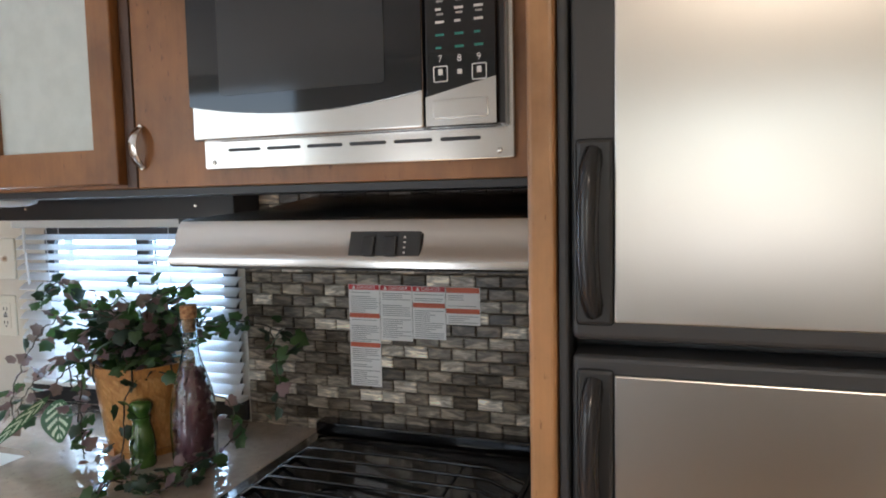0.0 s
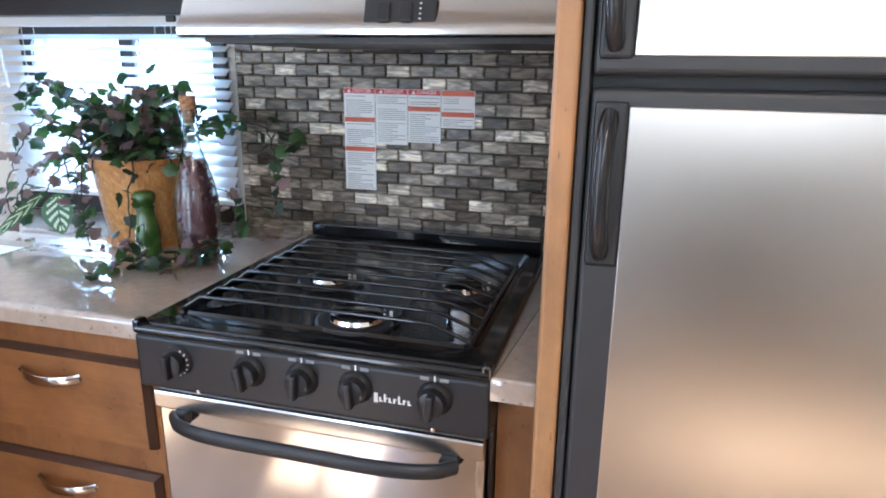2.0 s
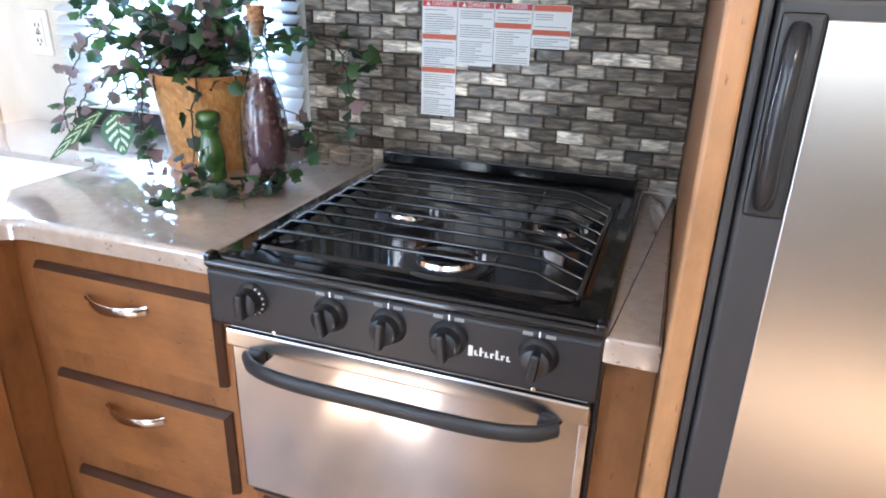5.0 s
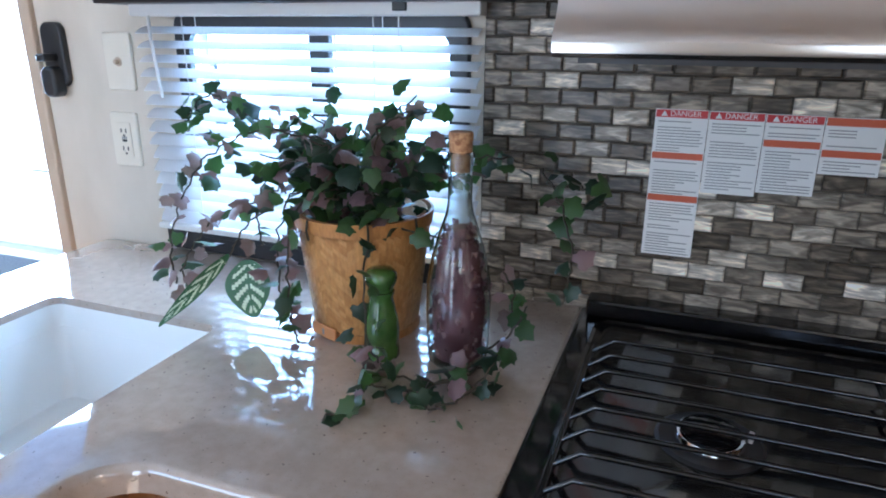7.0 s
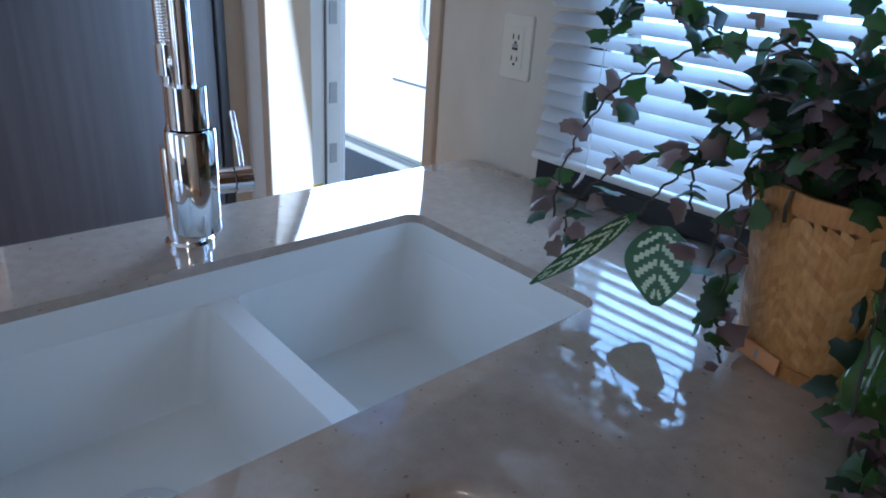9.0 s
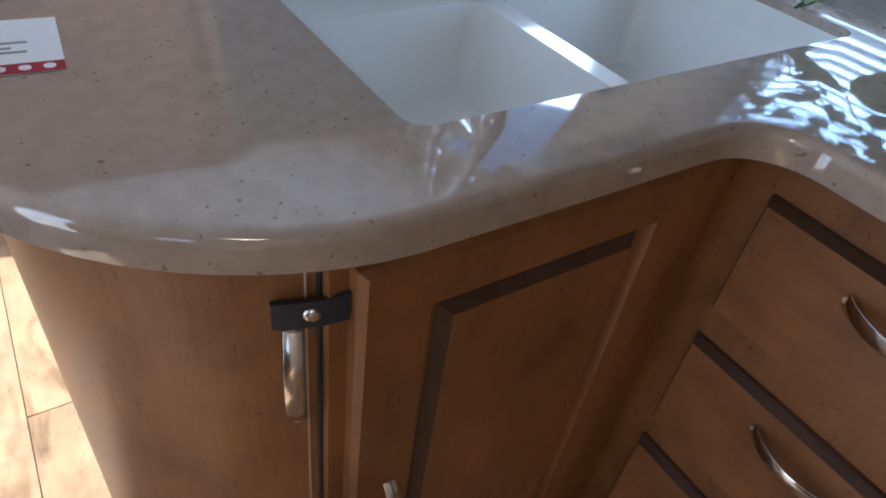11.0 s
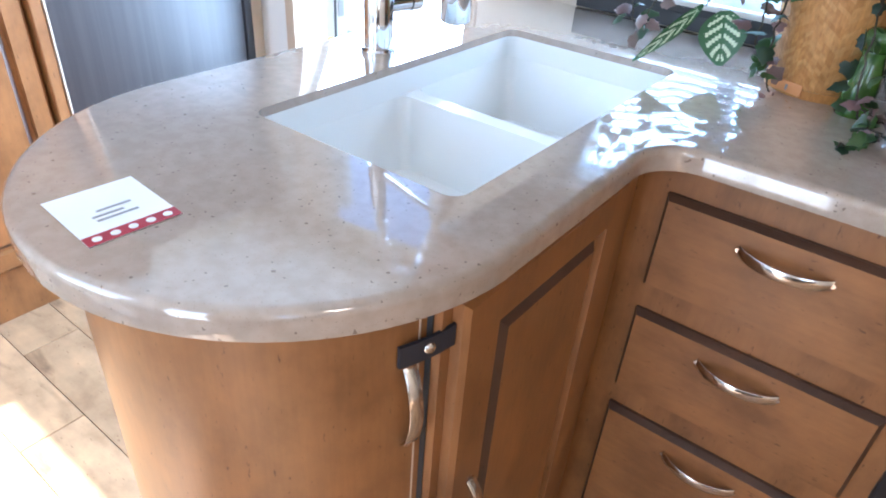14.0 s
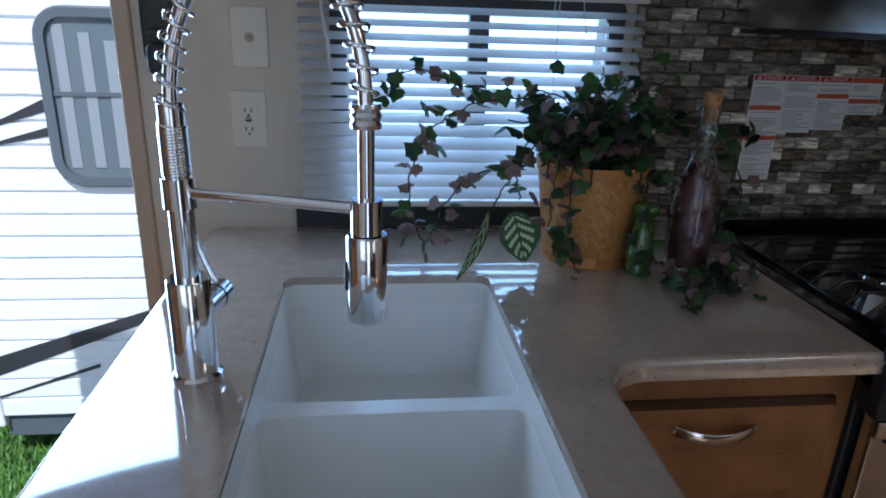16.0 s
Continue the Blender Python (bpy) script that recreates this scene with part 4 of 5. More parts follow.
# ---- gas range ----
RX0, RX1, RF = -0.084, 0.456, -0.592
gas = thing("gas_range", "black enamel gas range with steel oven door", "range", (0.2, -0.30, 0.40))
part("oven_body", box(B(), RX0 + 0.004, RX1 - 0.004, RF + 0.035, -0.004, 0.42, 0.80, 0.004), black_satin, gas)
bm = B()
top = round_rect(RX0, RX1, RF, -0.003, 0.012, 4)
well = round_rect(RX0 + 0.03, RX1 - 0.03, RF + 0.045, -0.05, 0.03, 6)
slab(bm, top, 0.80, 0.860, 0.006, steps=3)
part("cooktop_rim", bm, black_enamel, gas, smooth=35)
bm = B()
a0, a1, a2 = ring(bm, well, 0.8606), ring(bm, inset(well, 0.006), 0.8645), ring(bm, inset(well, 0.016), 0.8606)
bridge(bm, a0, a1), bridge(bm, a1, a2)
bm.faces.new(a2)
bmesh.ops.recalc_face_normals(bm, faces=bm.faces)
part("cooktop_pan", bm, black_enamel, gas, smooth=50)
part("back_trim", box(B(), RX0 + 0.012, RX1 - 0.012, -0.045, -0.006, 0.8605, 0.889, 0.004), black_enamel, gas)
part("control_panel", box(B(), RX0, RX1, RF - 0.012, RF + 0.04, 0.760, 0.846, 0.007, 3), black_satin, gas, "black control panel")
part("front_bead", tube(B(), [(RX0 + 0.004, RF - 0.006, 0.852), (RX1 - 0.004, RF - 0.006, 0.852)], 0.0075, 10), black_enamel, gas, smooth=50)
for x in (RX0 + 0.006, RX1 - 0.006):
    part("corner_clip", box(B(), x - 0.007, x + 0.007, RF - 0.012, RF + 0.008, 0.846, 0.867, 0.004), black_enamel, gas)
KY = RF - 0.012
for n, x in enumerate((-0.009, 0.109, 0.191, 0.271, 0.382)):
    k = part("knob", lathe(B(), [(0, 0.024), (0.012, 0.024), (0.0175, 0.021), (0.019, 0.008), (0.0235, 0.004), (0.0245, 0)], pose(x, KY, 0.812, 90), 32), black_satin, gas, smooth=40)
    part("grip", box(B(), x - 0.0055, x + 0.0055, KY - 0.034, KY - 0.018, 0.812 - 0.0185, 0.812 + 0.0185, 0.003, 2, (0, (0, -8, 4, -5, 7)[n], 0)), black_satin, k)
    if n:
        part("marking", box(B(), x - 0.001, x + 0.001, KY - 0.0008, KY, 0.835, 0.844), white_ink, k)
        for dx in (-0.014, 0.013):
            part("marking", box(B(), x + dx - 0.006, x + dx + 0.006, KY - 0.0008, KY, 0.837, 0.8415), mat("faint_print", (0.25, 0.25, 0.25), 0.5), k)
        if n < 4:
            words("OFF", 0.008, pose(x + 0.0125, KY - 0.0225, 0.812, 90, 65, 0), k, grey_ink)
    else:
        for j in range(7):
            a = radians(-70 + j * 22)
            part("marking", box(B(), x + 0.0205 * math.cos(a) - 0.001, x + 0.0205 * math.cos(a) + 0.001, KY - 0.0075, KY - 0.0055, 0.812 + 0.0205 * math.sin(a) - 0.001, 0.812 + 0.0205 * math.sin(a) + 0.001), white_ink, k)
badge = part("badge", box(B(), 0.297, 0.3025, KY - 0.001, KY, 0.794, 0.808), white_ink, gas, "pale badge of plain strokes")
for j in range(7):
    part("stroke", box(B(), 0.3045 + 0.0067 * j, 0.3072 + 0.0067 * j, KY - 0.001, KY, 0.796, 0.8025 + (0.005 if j in (1, 4) else 0)), white_ink, badge)
    part("stroke", box(B(), 0.3072 + 0.0067 * j, 0.3094 + 0.0067 * j, KY - 0.001, KY, 0.796 + (0.005 if j % 2 else 0), 0.7975 + (0.005 if j % 2 else 0)), white_ink, badge)
for x in (0.02, 0.38):
    part("screw", lathe(B(), [(0, 0.002), (0.003, 0.0015), (0.0035, 0)], pose(x, KY, 0.766, 90), 12), nickel, gas)

OD = RF + 0.004
oven = part("oven_door", slab(B(), round_rect(RX0 + 0.016, RX1 - 0.008, 0.460, 0.753, 0.006, 3), 0.0, 0.022, 0.006, lay=on_back_wall(OD + 0.022)), steel_oven, gas, "brushed steel oven door")
part("door_cap", box(B(), RX0 + 0.015, RX1 - 0.008, OD - 0.008, OD + 0.002, 0.722, 0.752, 0.004), steel_h, oven, "bright rolled steel top edge")
part("door_edge", box(B(), RX1 - 0.019, RX1 - 0.007, OD - 0.005, OD + 0.004, 0.460, 0.742, 0.003), chrome, oven, "bright folded edge")
part("side_gap", box(B(), RX1 - 0.006, RX1 - 0.0005, OD + 0.012, OD + 0.03, 0.43, 0.758, 0.002), black_satin, gas)
pts = []
for k in range(25):
    s = k / 24 * 2 - 1
    pts.append((0.190 + 0.222 * s, OD - 0.012 - 0.042 * (1 - s ** 4) ** 0.7, 0.713 + 0.006 * (1 - s * s)))
part("oven_handle", tube(B(), pts, (0.007, 0.0115), 12), black_plastic, oven, "bowed black oven handle", smooth=50)
for x in (-0.019, 0.400):
    part("handle_foot", box(B(), x - 0.012, x + 0.012, OD - 0.02, OD + 0.001, 0.702, 0.724, 0.004), black_plastic, oven)

for x, y, r in ((0.228, -0.49, 0.043), (0.110, -0.335, 0.036), (0.347, -0.315, 0.036)):
    m = Matrix.Translation((x, y, 0.861))
    hob = part("burner", lathe(B(), [(r + 0.022, 0), (r + 0.018, 0.003), (r, 0.002), (r - 0.004, 0.010), (r - 0.008, 0.012), (0, 0.012)], m, 36), black_satin, gas, "black gas burner", smooth=40)
    part("flame_ring", lathe(B(), [(r - 0.004, 0.003), (r + 0.001, 0.005), (r - 0.001, 0.0108), (r - 0.007, 0.0112)], m, 36), chrome, hob, "worn metal flame ring", smooth=40)
    part("burner_cap", lathe(B(), [(r - 0.006, 0.011), (r - 0.004, 0.014), (r - 0.010, 0.0175), (0, 0.018)], m, 36), black_enamel, hob, smooth=40)
    part("igniter", rod(B(), (x + r + 0.006, y + 0.01, 0.861), (x + r + 0.006, y + 0.01, 0.876), 0.0028, 8), white_plastic, hob)
grate = part("grate", tube(B(), [(RX0 + 0.042, -0.545, 0.8655), (RX0 + 0.042, -0.16, 0.8655)], 0.004, 8), black_enamel, gas, "black wire pan grate", smooth=60)
part("grate_rail", tube(B(), [(RX1 - 0.042, -0.545, 0.8655), (RX1 - 0.042, -0.16, 0.8655)], 0.004, 8), black_enamel, grate, smooth=60)
for k in range(9):
    y = -0.535 + 0.045 * k
    pts = []
    for j in range(17):
        s = j / 16
        x = RX0 + 0.042 + (RX1 - RX0 - 0.084) * s
        lift = 0.021 * min(1.0, s / 0.05, (1 - s) / 0.13)
        pts.append((x, y + 0.004 * math.sin(3.1 * s), 0.8655 + lift))
    part("bar", tube(B(), pts, 0.0032, 8), black_enamel, grate, smooth=60)
part("grate_cross", tube(B(), [(0.30, -0.54, 0.882), (0.30, -0.16, 0.882)], 0.003, 8), black_enamel, grate, smooth=60)

# ---- hood ----
hood = thing("range_hood", "stainless range hood with black switch plate", "range hood", (0.2, -0.20, 1.262))
bm = B()
prof = [(-0.001, 1.2738), (-0.435, 1.2709), (-0.46, 1.268), (-0.468, 1.2719), (-0.469, 1.2796), (-0.4672, 1.2855), (-0.4625, 1.2908), (-0.4575, 1.2971), (-0.453, 1.3049), (-0.4495, 1.3155), (-0.446, 1.3291), (-0.442, 1.3349), (-0.43, 1.3378), (-0.23, 1.3485), (-0.001, 1.3757)]
ends = [[bm.verts.new((x + (0.004 if (i == 0 and z > 1.32) else 0), y, z)) for y, z in prof] for i, x in enumerate((-0.062, 0.516))]
bridge(bm, *ends)
bm.faces.new(ends[0]), bm.faces.new(ends[1])
bmesh.ops.recalc_face_normals(bm, faces=bm.faces)
part("shell", bm, steel_h, hood, smooth=28)
part("underside", box(B(), -0.048, 0.505, -0.42, -0.01, 1.262, 1.270), black_satin, hood)
switch_m = Matrix.Translation((0.286, -0.4575, 1.2985)) @ Matrix.Rotation(radians(72), 4, "X")


def on_hood(name, x0, x1, y0, y1, z0, z1, material, parent, r=0.001, label=""):
    bm = box(B(), x0, x1, y0, y1, z0, z1, r, 2)
    bmesh.ops.transform(bm, verts=bm.verts, matrix=switch_m)
    return part(name, bm, material, parent, label)


plate = on_hood("switch_plate", -0.0515, 0.0515, -0.0215, 0.0215, 0.0, 0.004, black_plastic, hood, 0.0015, "black switch plate")
for x in (-0.022, 0.010):
    on_hood("rocker", x - 0.009, x + 0.009, -0.012, 0.014, 0.004, 0.0085, black_satin, plate, 0.002)
for j in range(4):
    on_hood("marking", 0.028, 0.031, 0.012 - 0.007 * j, 0.014 - 0.007 * j, 0.004, 0.0045, white_ink, plate, 0)
on_hood("marking", 0.030, 0.048, -0.018, -0.014, 0.004, 0.0045, white_ink, plate, 0)

# ---- upper cabinets ----
UY = -0.39
UB = 1.388
upper = thing("upper_cabinet", "maple wall cabinet with frosted glass door", "cabinet", (-0.6, -0.16, UB))
part("carcass", box(B(), -1.0, -0.190, UY + 0.02, -0.003, UB + 0.004, 2.0), wood_h, upper)
part("face_frame", box(B(), -1.0, -0.186, UY, UY + 0.019, UB, 2.0, 0.002), wood_v, upper)
bm = B()
slab(bm, [(-0.530, 1.395), (-0.206, 1.395), (-0.206, 1.97), (-0.530, 1.97)], 0, 0.019, 0.003, [(-0.470, 1.453), (-0.254, 1.453), (-0.254, 1.92), (-0.470, 1.92)], 2, on_back_wall(UY - 0.001))
glass_door = part("glass_door", bm, wood_v, upper)
part("glass", box(B(), -0.474, -0.250, UY - 0.010, UY - 0.006, 1.449, 1.924), frost, glass_door, "pale frosted glass panel")
# solid strip in dark glaze colour stands in for the gap's shade
part("groove", box(B(), -0.203, -0.183, UY - 0.004, UY - 0.0005, UB + 0.002, 2.0), wood_glaze, upper, "dark strip standing in for shaded gap between cabinets")

mcab = thing("microwave_cabinet", "maple wall cabinet built round microwave", "cabinet", (0.17, -0.16, UB))
bm = B()
slab(bm, [(-0.182, UB), (0.515, UB), (0.515, 2.0), (-0.182, 2.0)], 0, 0.018, 0.002, [(-0.03, 1.43), (0.437, 1.43), (0.437, 1.73), (-0.03, 1.73)], 2, on_back_wall(UY + 0.016))
part("face_frame", bm, wood_v, mcab)
bm = B()
box(bm, -0.181, 0.512, UY + 0.018, -0.003, UB + 0.002, UB + 0.02), box(bm, -0.181, -0.165, UY + 0.018, -0.003, UB + 0.02, 2.0), box(bm, 0.495, 0.512, UY + 0.018, -0.003, UB + 0.02, 2.0)
part("carcass", bm, wood_h, mcab)

pull(mcab, -0.170, UY - 0.003, 1.455, 0.066, True, (0, -1))
valance = thing("window_valance", "black window valance board fixed under wall cabinet", "valance", (-0.63, -0.06, 1.34))
part("board", box(B(), -0.945, -0.215, -0.10, -0.005, 1.329, UB - 0.002, 0.003), black_satin, valance)
part("soffit", box(B(), -1.0, 0.514, UY + 0.004, -0.101, UB - 0.012, UB - 0.001), black_satin, valance)
for x, z in ((-0.80, 1.357), (-0.311, 1.357)):
    part("screw", lathe(B(), [(0, 0.003), (0.0035, 0.0025), (0.005, 0)], pose(x, -0.10, z, 90), 14), nickel, valance, smooth=50)
puck = thing("puck_light", "white oval puck light under wall cabinet", "light", (-0.72, -0.2, 1.36))
part("lens", lathe(B(), [(0, -0.014), (0.035, -0.012), (0.05, -0.006), (0.053, 0)], Matrix.Translation((-0.72, -0.2, UB - 0.0125)), 28), white_plastic, puck, smooth=50)

# microwave with trim
mw = thing("microwave", "built-in stainless microwave with black glass door", "microwave", (0.18, -0.2, 1.4135))
MY = UY - 0.004
bm = B()
slab(bm, round_rect(-0.042, 0.452, 1.4135, 1.7405, 0.004, 2), 0, 0.006, 0.002, [(-0.01, 1.4555), (0.427, 1.4555), (0.427, 1.7105), (-0.01, 1.7105)], 2, on_back_wall(MY))
trim = part("trim_frame", bm, steel_h, mw, "brushed steel trim frame")
for k in range(6):
    x = 0.003 + 0.069 * k
    part("slot", slab(B(), round_rect(x, x + 0.057, 1.44, 1.445, 0.0024, 3), 0, 0.0012, lay=on_back_wall(MY - 0.0058)), black_satin, trim)
for x in (-0.024, 0.431):
    part("screw", lathe(B(), [(0, 0.0025), (0.003, 0.002), (0.004, 0)], pose(x, MY - 0.006, 1.4245, 90), 12), nickel, trim)
part("case", box(B(), -0.01, 0.427, MY + 0.002, -0.02, 1.4565, 1.7095), black_satin, mw)
bm = B()
low = [(-0.046 + 0.377 * k / 16, 1.4955 + 0.018 * (1 - (2 * k / 16 - 1) ** 2) * -1 + 0.012) for k in range(17)]
mdoor = part("door", slab(B(), round_rect(-0.046, 0.3325, 1.4565, 1.7155, 0.004, 2), 0.0, 0.020, 0.004, lay=on_back_wall(MY - 0.007)), steel_h, mw, "steel microwave door")
glass_loop = low + [(0.3315, 1.7135), (-0.045, 1.7135)]
slab(bm, glass_loop, 0.0, 0.003, lay=on_back_wall(MY - 0.0272))
part("door_glass", bm, black_glass, mdoor, "black glass")
part("viewing_window", slab(B(), round_rect(0.01, 0.278, 1.5205, 1.6955, 0.006, 3), 0.0, 0.0012, lay=on_back_wall(MY - 0.0304)), dark_glass, mdoor, "smoked viewing window")
pad = part("control_pad", slab(B(), round_rect(0.3345, 0.4345, 1.4565, 1.7155, 0.004, 2), 0.0, 0.020, 0.004, lay=on_back_wall(MY - 0.007)), black_glass, mw, "black control pad")
part("open_button_plate", slab(B(), [(0.336, 1.4585), (0.433, 1.4585), (0.433, 1.5185), (0.336, 1.4965)], 0.0, 0.002, lay=on_back_wall(MY - 0.0272)), steel_h, pad, "steel lower plate")
part("open_button", slab(B(), round_rect(0.347, 0.4225, 1.4675, 1.4925, 0.004, 3), 0.0, 0.0035, 0.001, lay=on_back_wall(MY - 0.0288)), steel_h, pad, "steel door button")
for txt, x, z in (("7", 0.3575, 1.5455), ("8", 0.384, 1.5445), ("9", 0.4105, 1.5445)):
    words(txt, 0.012, facing_room(x, MY - 0.0285, z), pad, white_ink)
for r in range(7):
    for cidx, x in enumerate((0.3575, 0.384, 0.4105)):
        z = 1.5585 + 0.0165 * r
        ink = teal_ink if r < 2 else white_ink
        part("key_print", box(B(), x - 0.006, x + (0.006 if (r + cidx) % 3 else 0.002), MY - 0.0282, MY - 0.0272, z, z + 0.003), ink, pad)
        if r > 2:
            part("key_print", box(B(), x - 0.004, x + 0.005, MY - 0.0282, MY - 0.0272, z - 0.006, z - 0.0035), mat("dim_print", (0.4, 0.4, 0.4), 0.5), pad)
for x in (0.3575, 0.4105):
    part("key_frame", slab(B(), round_rect(x - 0.010, x + 0.010, 1.5155, 1.5365, 0.002, 2), 0, 0.0008, 0, round_rect(x - 0.0088, x + 0.0088, 1.5167, 1.5353, 0.0015, 2), lay=on_back_wall(MY - 0.0272)), white_ink, pad)
    part("key_print", box(B(), x - 0.003, x + 0.003, MY - 0.0282, MY - 0.0272, 1.5245, 1.5325), white_ink, pad)
part("key_print", box(B(), 0.381, 0.387, MY - 0.0282, MY - 0.0272, 1.5245, 1.5305), white_ink, pad)
# solid black strip in place of the shade beside the control pad
part("shadow_gap", box(B(), 0.435, 0.4425, MY - 0.02, MY - 0.006, 1.4585, 1.7155), black_satin, mw)

# ---- tall panel and refrigerator ----
tall = thing("end_panel", "tall maple end panel between range and refrigerator", "panel", (0.553, -0.3, 0.0))
part("panel_core", box(B(), 0.5175, 0.5425, -0.625, -0.002, FLOOR, 2.0), wood_v, tall)
part("front_edge", box(B(), 0.517, 0.5435, -0.645, -0.6255, FLOOR, 2.0, 0.005, 3), wood("panel_edge_maple", (0.2, 0.09, 0.035), (0.40, 0.215, 0.095)), tall, "lighter rounded solid edge")
FRY = -0.609
fridge = thing("refrigerator", "two-door refrigerator with brushed steel doors", "refrigerator", (0.88, -0.3, 0.40))
part("casing", box(B(), 0.545, 1.18, FRY + 0.03, -0.01, 0.40, 1.97, 0.004), fridge_black, fridge)
part("surround", box(B(), 0.545, 0.555, FRY - 0.03, FRY + 0.03, 0.38, 1.97, 0.003), fridge_black, fridge, "black side trim")
part("base_trim", box(B(), 0.545, 1.18, FRY - 0.02, FRY + 0.03, 0.36, 0.425, 0.004), fridge_black, fridge)


def fridge_door(z0, z1, hz0, hz1):
    d = part("door", box(B(), 0.557, 1.17, FRY - 0.028, FRY + 0.025, z0, z1, 0.006, 3), fridge_black, fridge, "door with black frame")
    low_edge, high_edge = (0.018, 0.0) if z0 > 1 else (0.012, 0.015)
    part("steel_panel", box(B(), 0.597, 1.165, FRY - 0.031, FRY - 0.0275, z0 + low_edge, z1 - high_edge - 0.003, 0.0015), steel_v, d, "brushed steel panel")
    pts = [(0.578, FRY - 0.026, hz0)] + [(0.577 - 0.003 * math.sin(math.pi * k / 10), FRY - 0.032 - 0.012 * math.sin(math.pi * k / 10) ** 0.4, hz0 + (hz1 - hz0) * k / 10) for k in range(1, 10)] + [(0.578, FRY - 0.026, hz1)]
    part("handle", tube(B(), pts, (0.010, 0.013), 12), handle_black, d, "black moulded pull handle", smooth=60)
    part("handle_pocket", box(B(), 0.562, 0.5965, FRY - 0.032, FRY - 0.027, hz0 - 0.015, hz1 + 0.015, 0.004), black_plastic, d)
    part("hinge_pin", rod(B(), (0.570, FRY - 0.02, z0 + 0.09), (0.570, FRY - 0.02, z0 + 0.11), 0.004, 8), nickel, d)


fridge_door(1.226, 1.95, 1.256, 1.399)
fridge_door(0.43, 1.212, 1.038, 1.184)
lower = thing("fridge_base_panel", "maple panel below refrigerator", "panel", (0.88, -0.3, 0.0))
part("board", box(B(), 0.545, 1.18, FRY - 0.01, FRY + 0.02, FLOOR, 0.355), wood_h, lower)

# ---- partition, bathroom door, pantry ----
bath = thing("bathroom_door", "dark walnut laminate door with round nickel knob", "door", (-2.03, -0.39, 0.0))
part("leaf", box(B(), -2.036, -2.006, -0.70, -0.115, FLOOR + 0.01, 1.9, 0.003), bath_door_mat, bath)
part("edge_trim", box(B(), -2.036, -1.998, -0.113, -0.085, FLOOR + 0.01, 1.9, 0.004), window_black, bath, "black seal strip")
knob = part("knob", lathe(B(), [(0, 0.05), (0.018, 0.048), (0.026, 0.038), (0.026, 0.030), (0.012, 0.02), (0.010, 0.006), (0.03, 0.005), (0.031, 0)], pose(-2.006, -0.655, 0.972, 0, 90, 0), 28), chrome, bath, "round chrome knob", smooth=50)
casing = thing("door_casing", "pale wood casing strip beside bathroom door", "trim", (-2.02, -0.72, 0.0), kind="structure")
part("strip", box(B(), -2.039, -1.985, -0.735, -0.703, FLOOR, 2.0, 0.004), wood_v, casing)
part("pale_edge", box(B(), -2.039, -1.982, -0.7025, -0.6975, FLOOR, 2.0, 0.001), tan_trim, casing)
pantry = thing("pantry_cabinet", "maple pantry with framed doors and black stereo panel", "cabinet", (-2.02, -1.15, 0.0))
part("face_frame", box(B(), -2.039, -2.015, -1.62, -0.737, FLOOR, 2.0), wood_v, pantry)
for y0, y1, hy in ((-1.072, -0.745, -1.038), (-1.43, -1.088, -1.12)):
    d = part("door", raised_door(B(), on_left_wall(-2.015), (y0, y1, 0.10, 1.0), (y0 + 0.055, y1 - 0.06, 0.165, 0.93)), (wood_v, wood_glaze), pantry)
    pull(d, -1.997, hy, 0.667, 0.11, True, (1, 0))
part("stereo_panel", box(B(), -2.016, -2.0, -1.25, -0.835, 1.045, 1.22, 0.004), black_plastic, pantry, "black stereo front")
part("hook", tube(B(), [(-1.985, -0.737, 0.89), (-1.972, -0.737, 0.90), (-1.97, -0.737, 0.92), (-1.985, -0.737, 0.93)], 0.004, 8), nickel, pantry)

# ---- stickers, outlets ----
SW = 0.0728
for n, (drop, bars) in enumerate(((0.219, (0.062, 0.125)), (0.117, ()), (0.110, (0.035,)), (0.077, (0.044,)))):
    x0 = SW * n
    z1 = 1.184 - 0.0004 * n
    st = thing("warning_sticker", "white warning sticker with red headline on tiles", "sticker", (x0 + SW / 2, -0.009, z1 - drop), "warning stickers")
    y = -0.0105
    part("sheet", box(B(), x0, x0 + SW - 0.001, y, y + 0.0015, z1 - drop, z1), paper, st)
    part("headline", box(B(), x0 + 0.001, x0 + SW - 0.002, y - 0.0004, y, z1 - 0.0115, z1 - 0.001), red_ink if n < 3 else orange_ink, st, "red headline bar")
    if n < 3:
        words("DANGER", 0.0105, facing_room(x0 + SW / 2 + 0.005, y - 0.0007, z1 - 0.0062), st, white_ink)
        bm = B()
        tri = [bm.verts.new((x0 + 0.008 + dx, y - 0.0006, z1 - 0.010 + dz)) for dx, dz in ((0, 0), (0.009, 0), (0.0045, 0.008))]
        bm.faces.new(tri)
        part("triangle", bm, white_ink, st)
    for d in bars:
        part("orange_bar", box(B(), x0 + 0.001, x0 + SW - 0.002, y - 0.0004, y, z1 - d - 0.0095, z1 - d), orange_ink, st)
    z = z1 - 0.0175
    rl = random.Random(n)
    while z > z1 - drop + 0.004:
        if not any(z1 - d - 0.012 < z < z1 - d + 0.002 for d in bars) and rl.random() > 0.12:
            w = SW - 0.010 - rl.choice((0, 0, 0.004, 0.018, 0.03))
            part("text_bar", box(B(), x0 + 0.005, x0 + 0.005 + w, y - 0.0003, y, z - 0.0007, z + 0.0007), grey_ink, st)
        z -= 0.0042


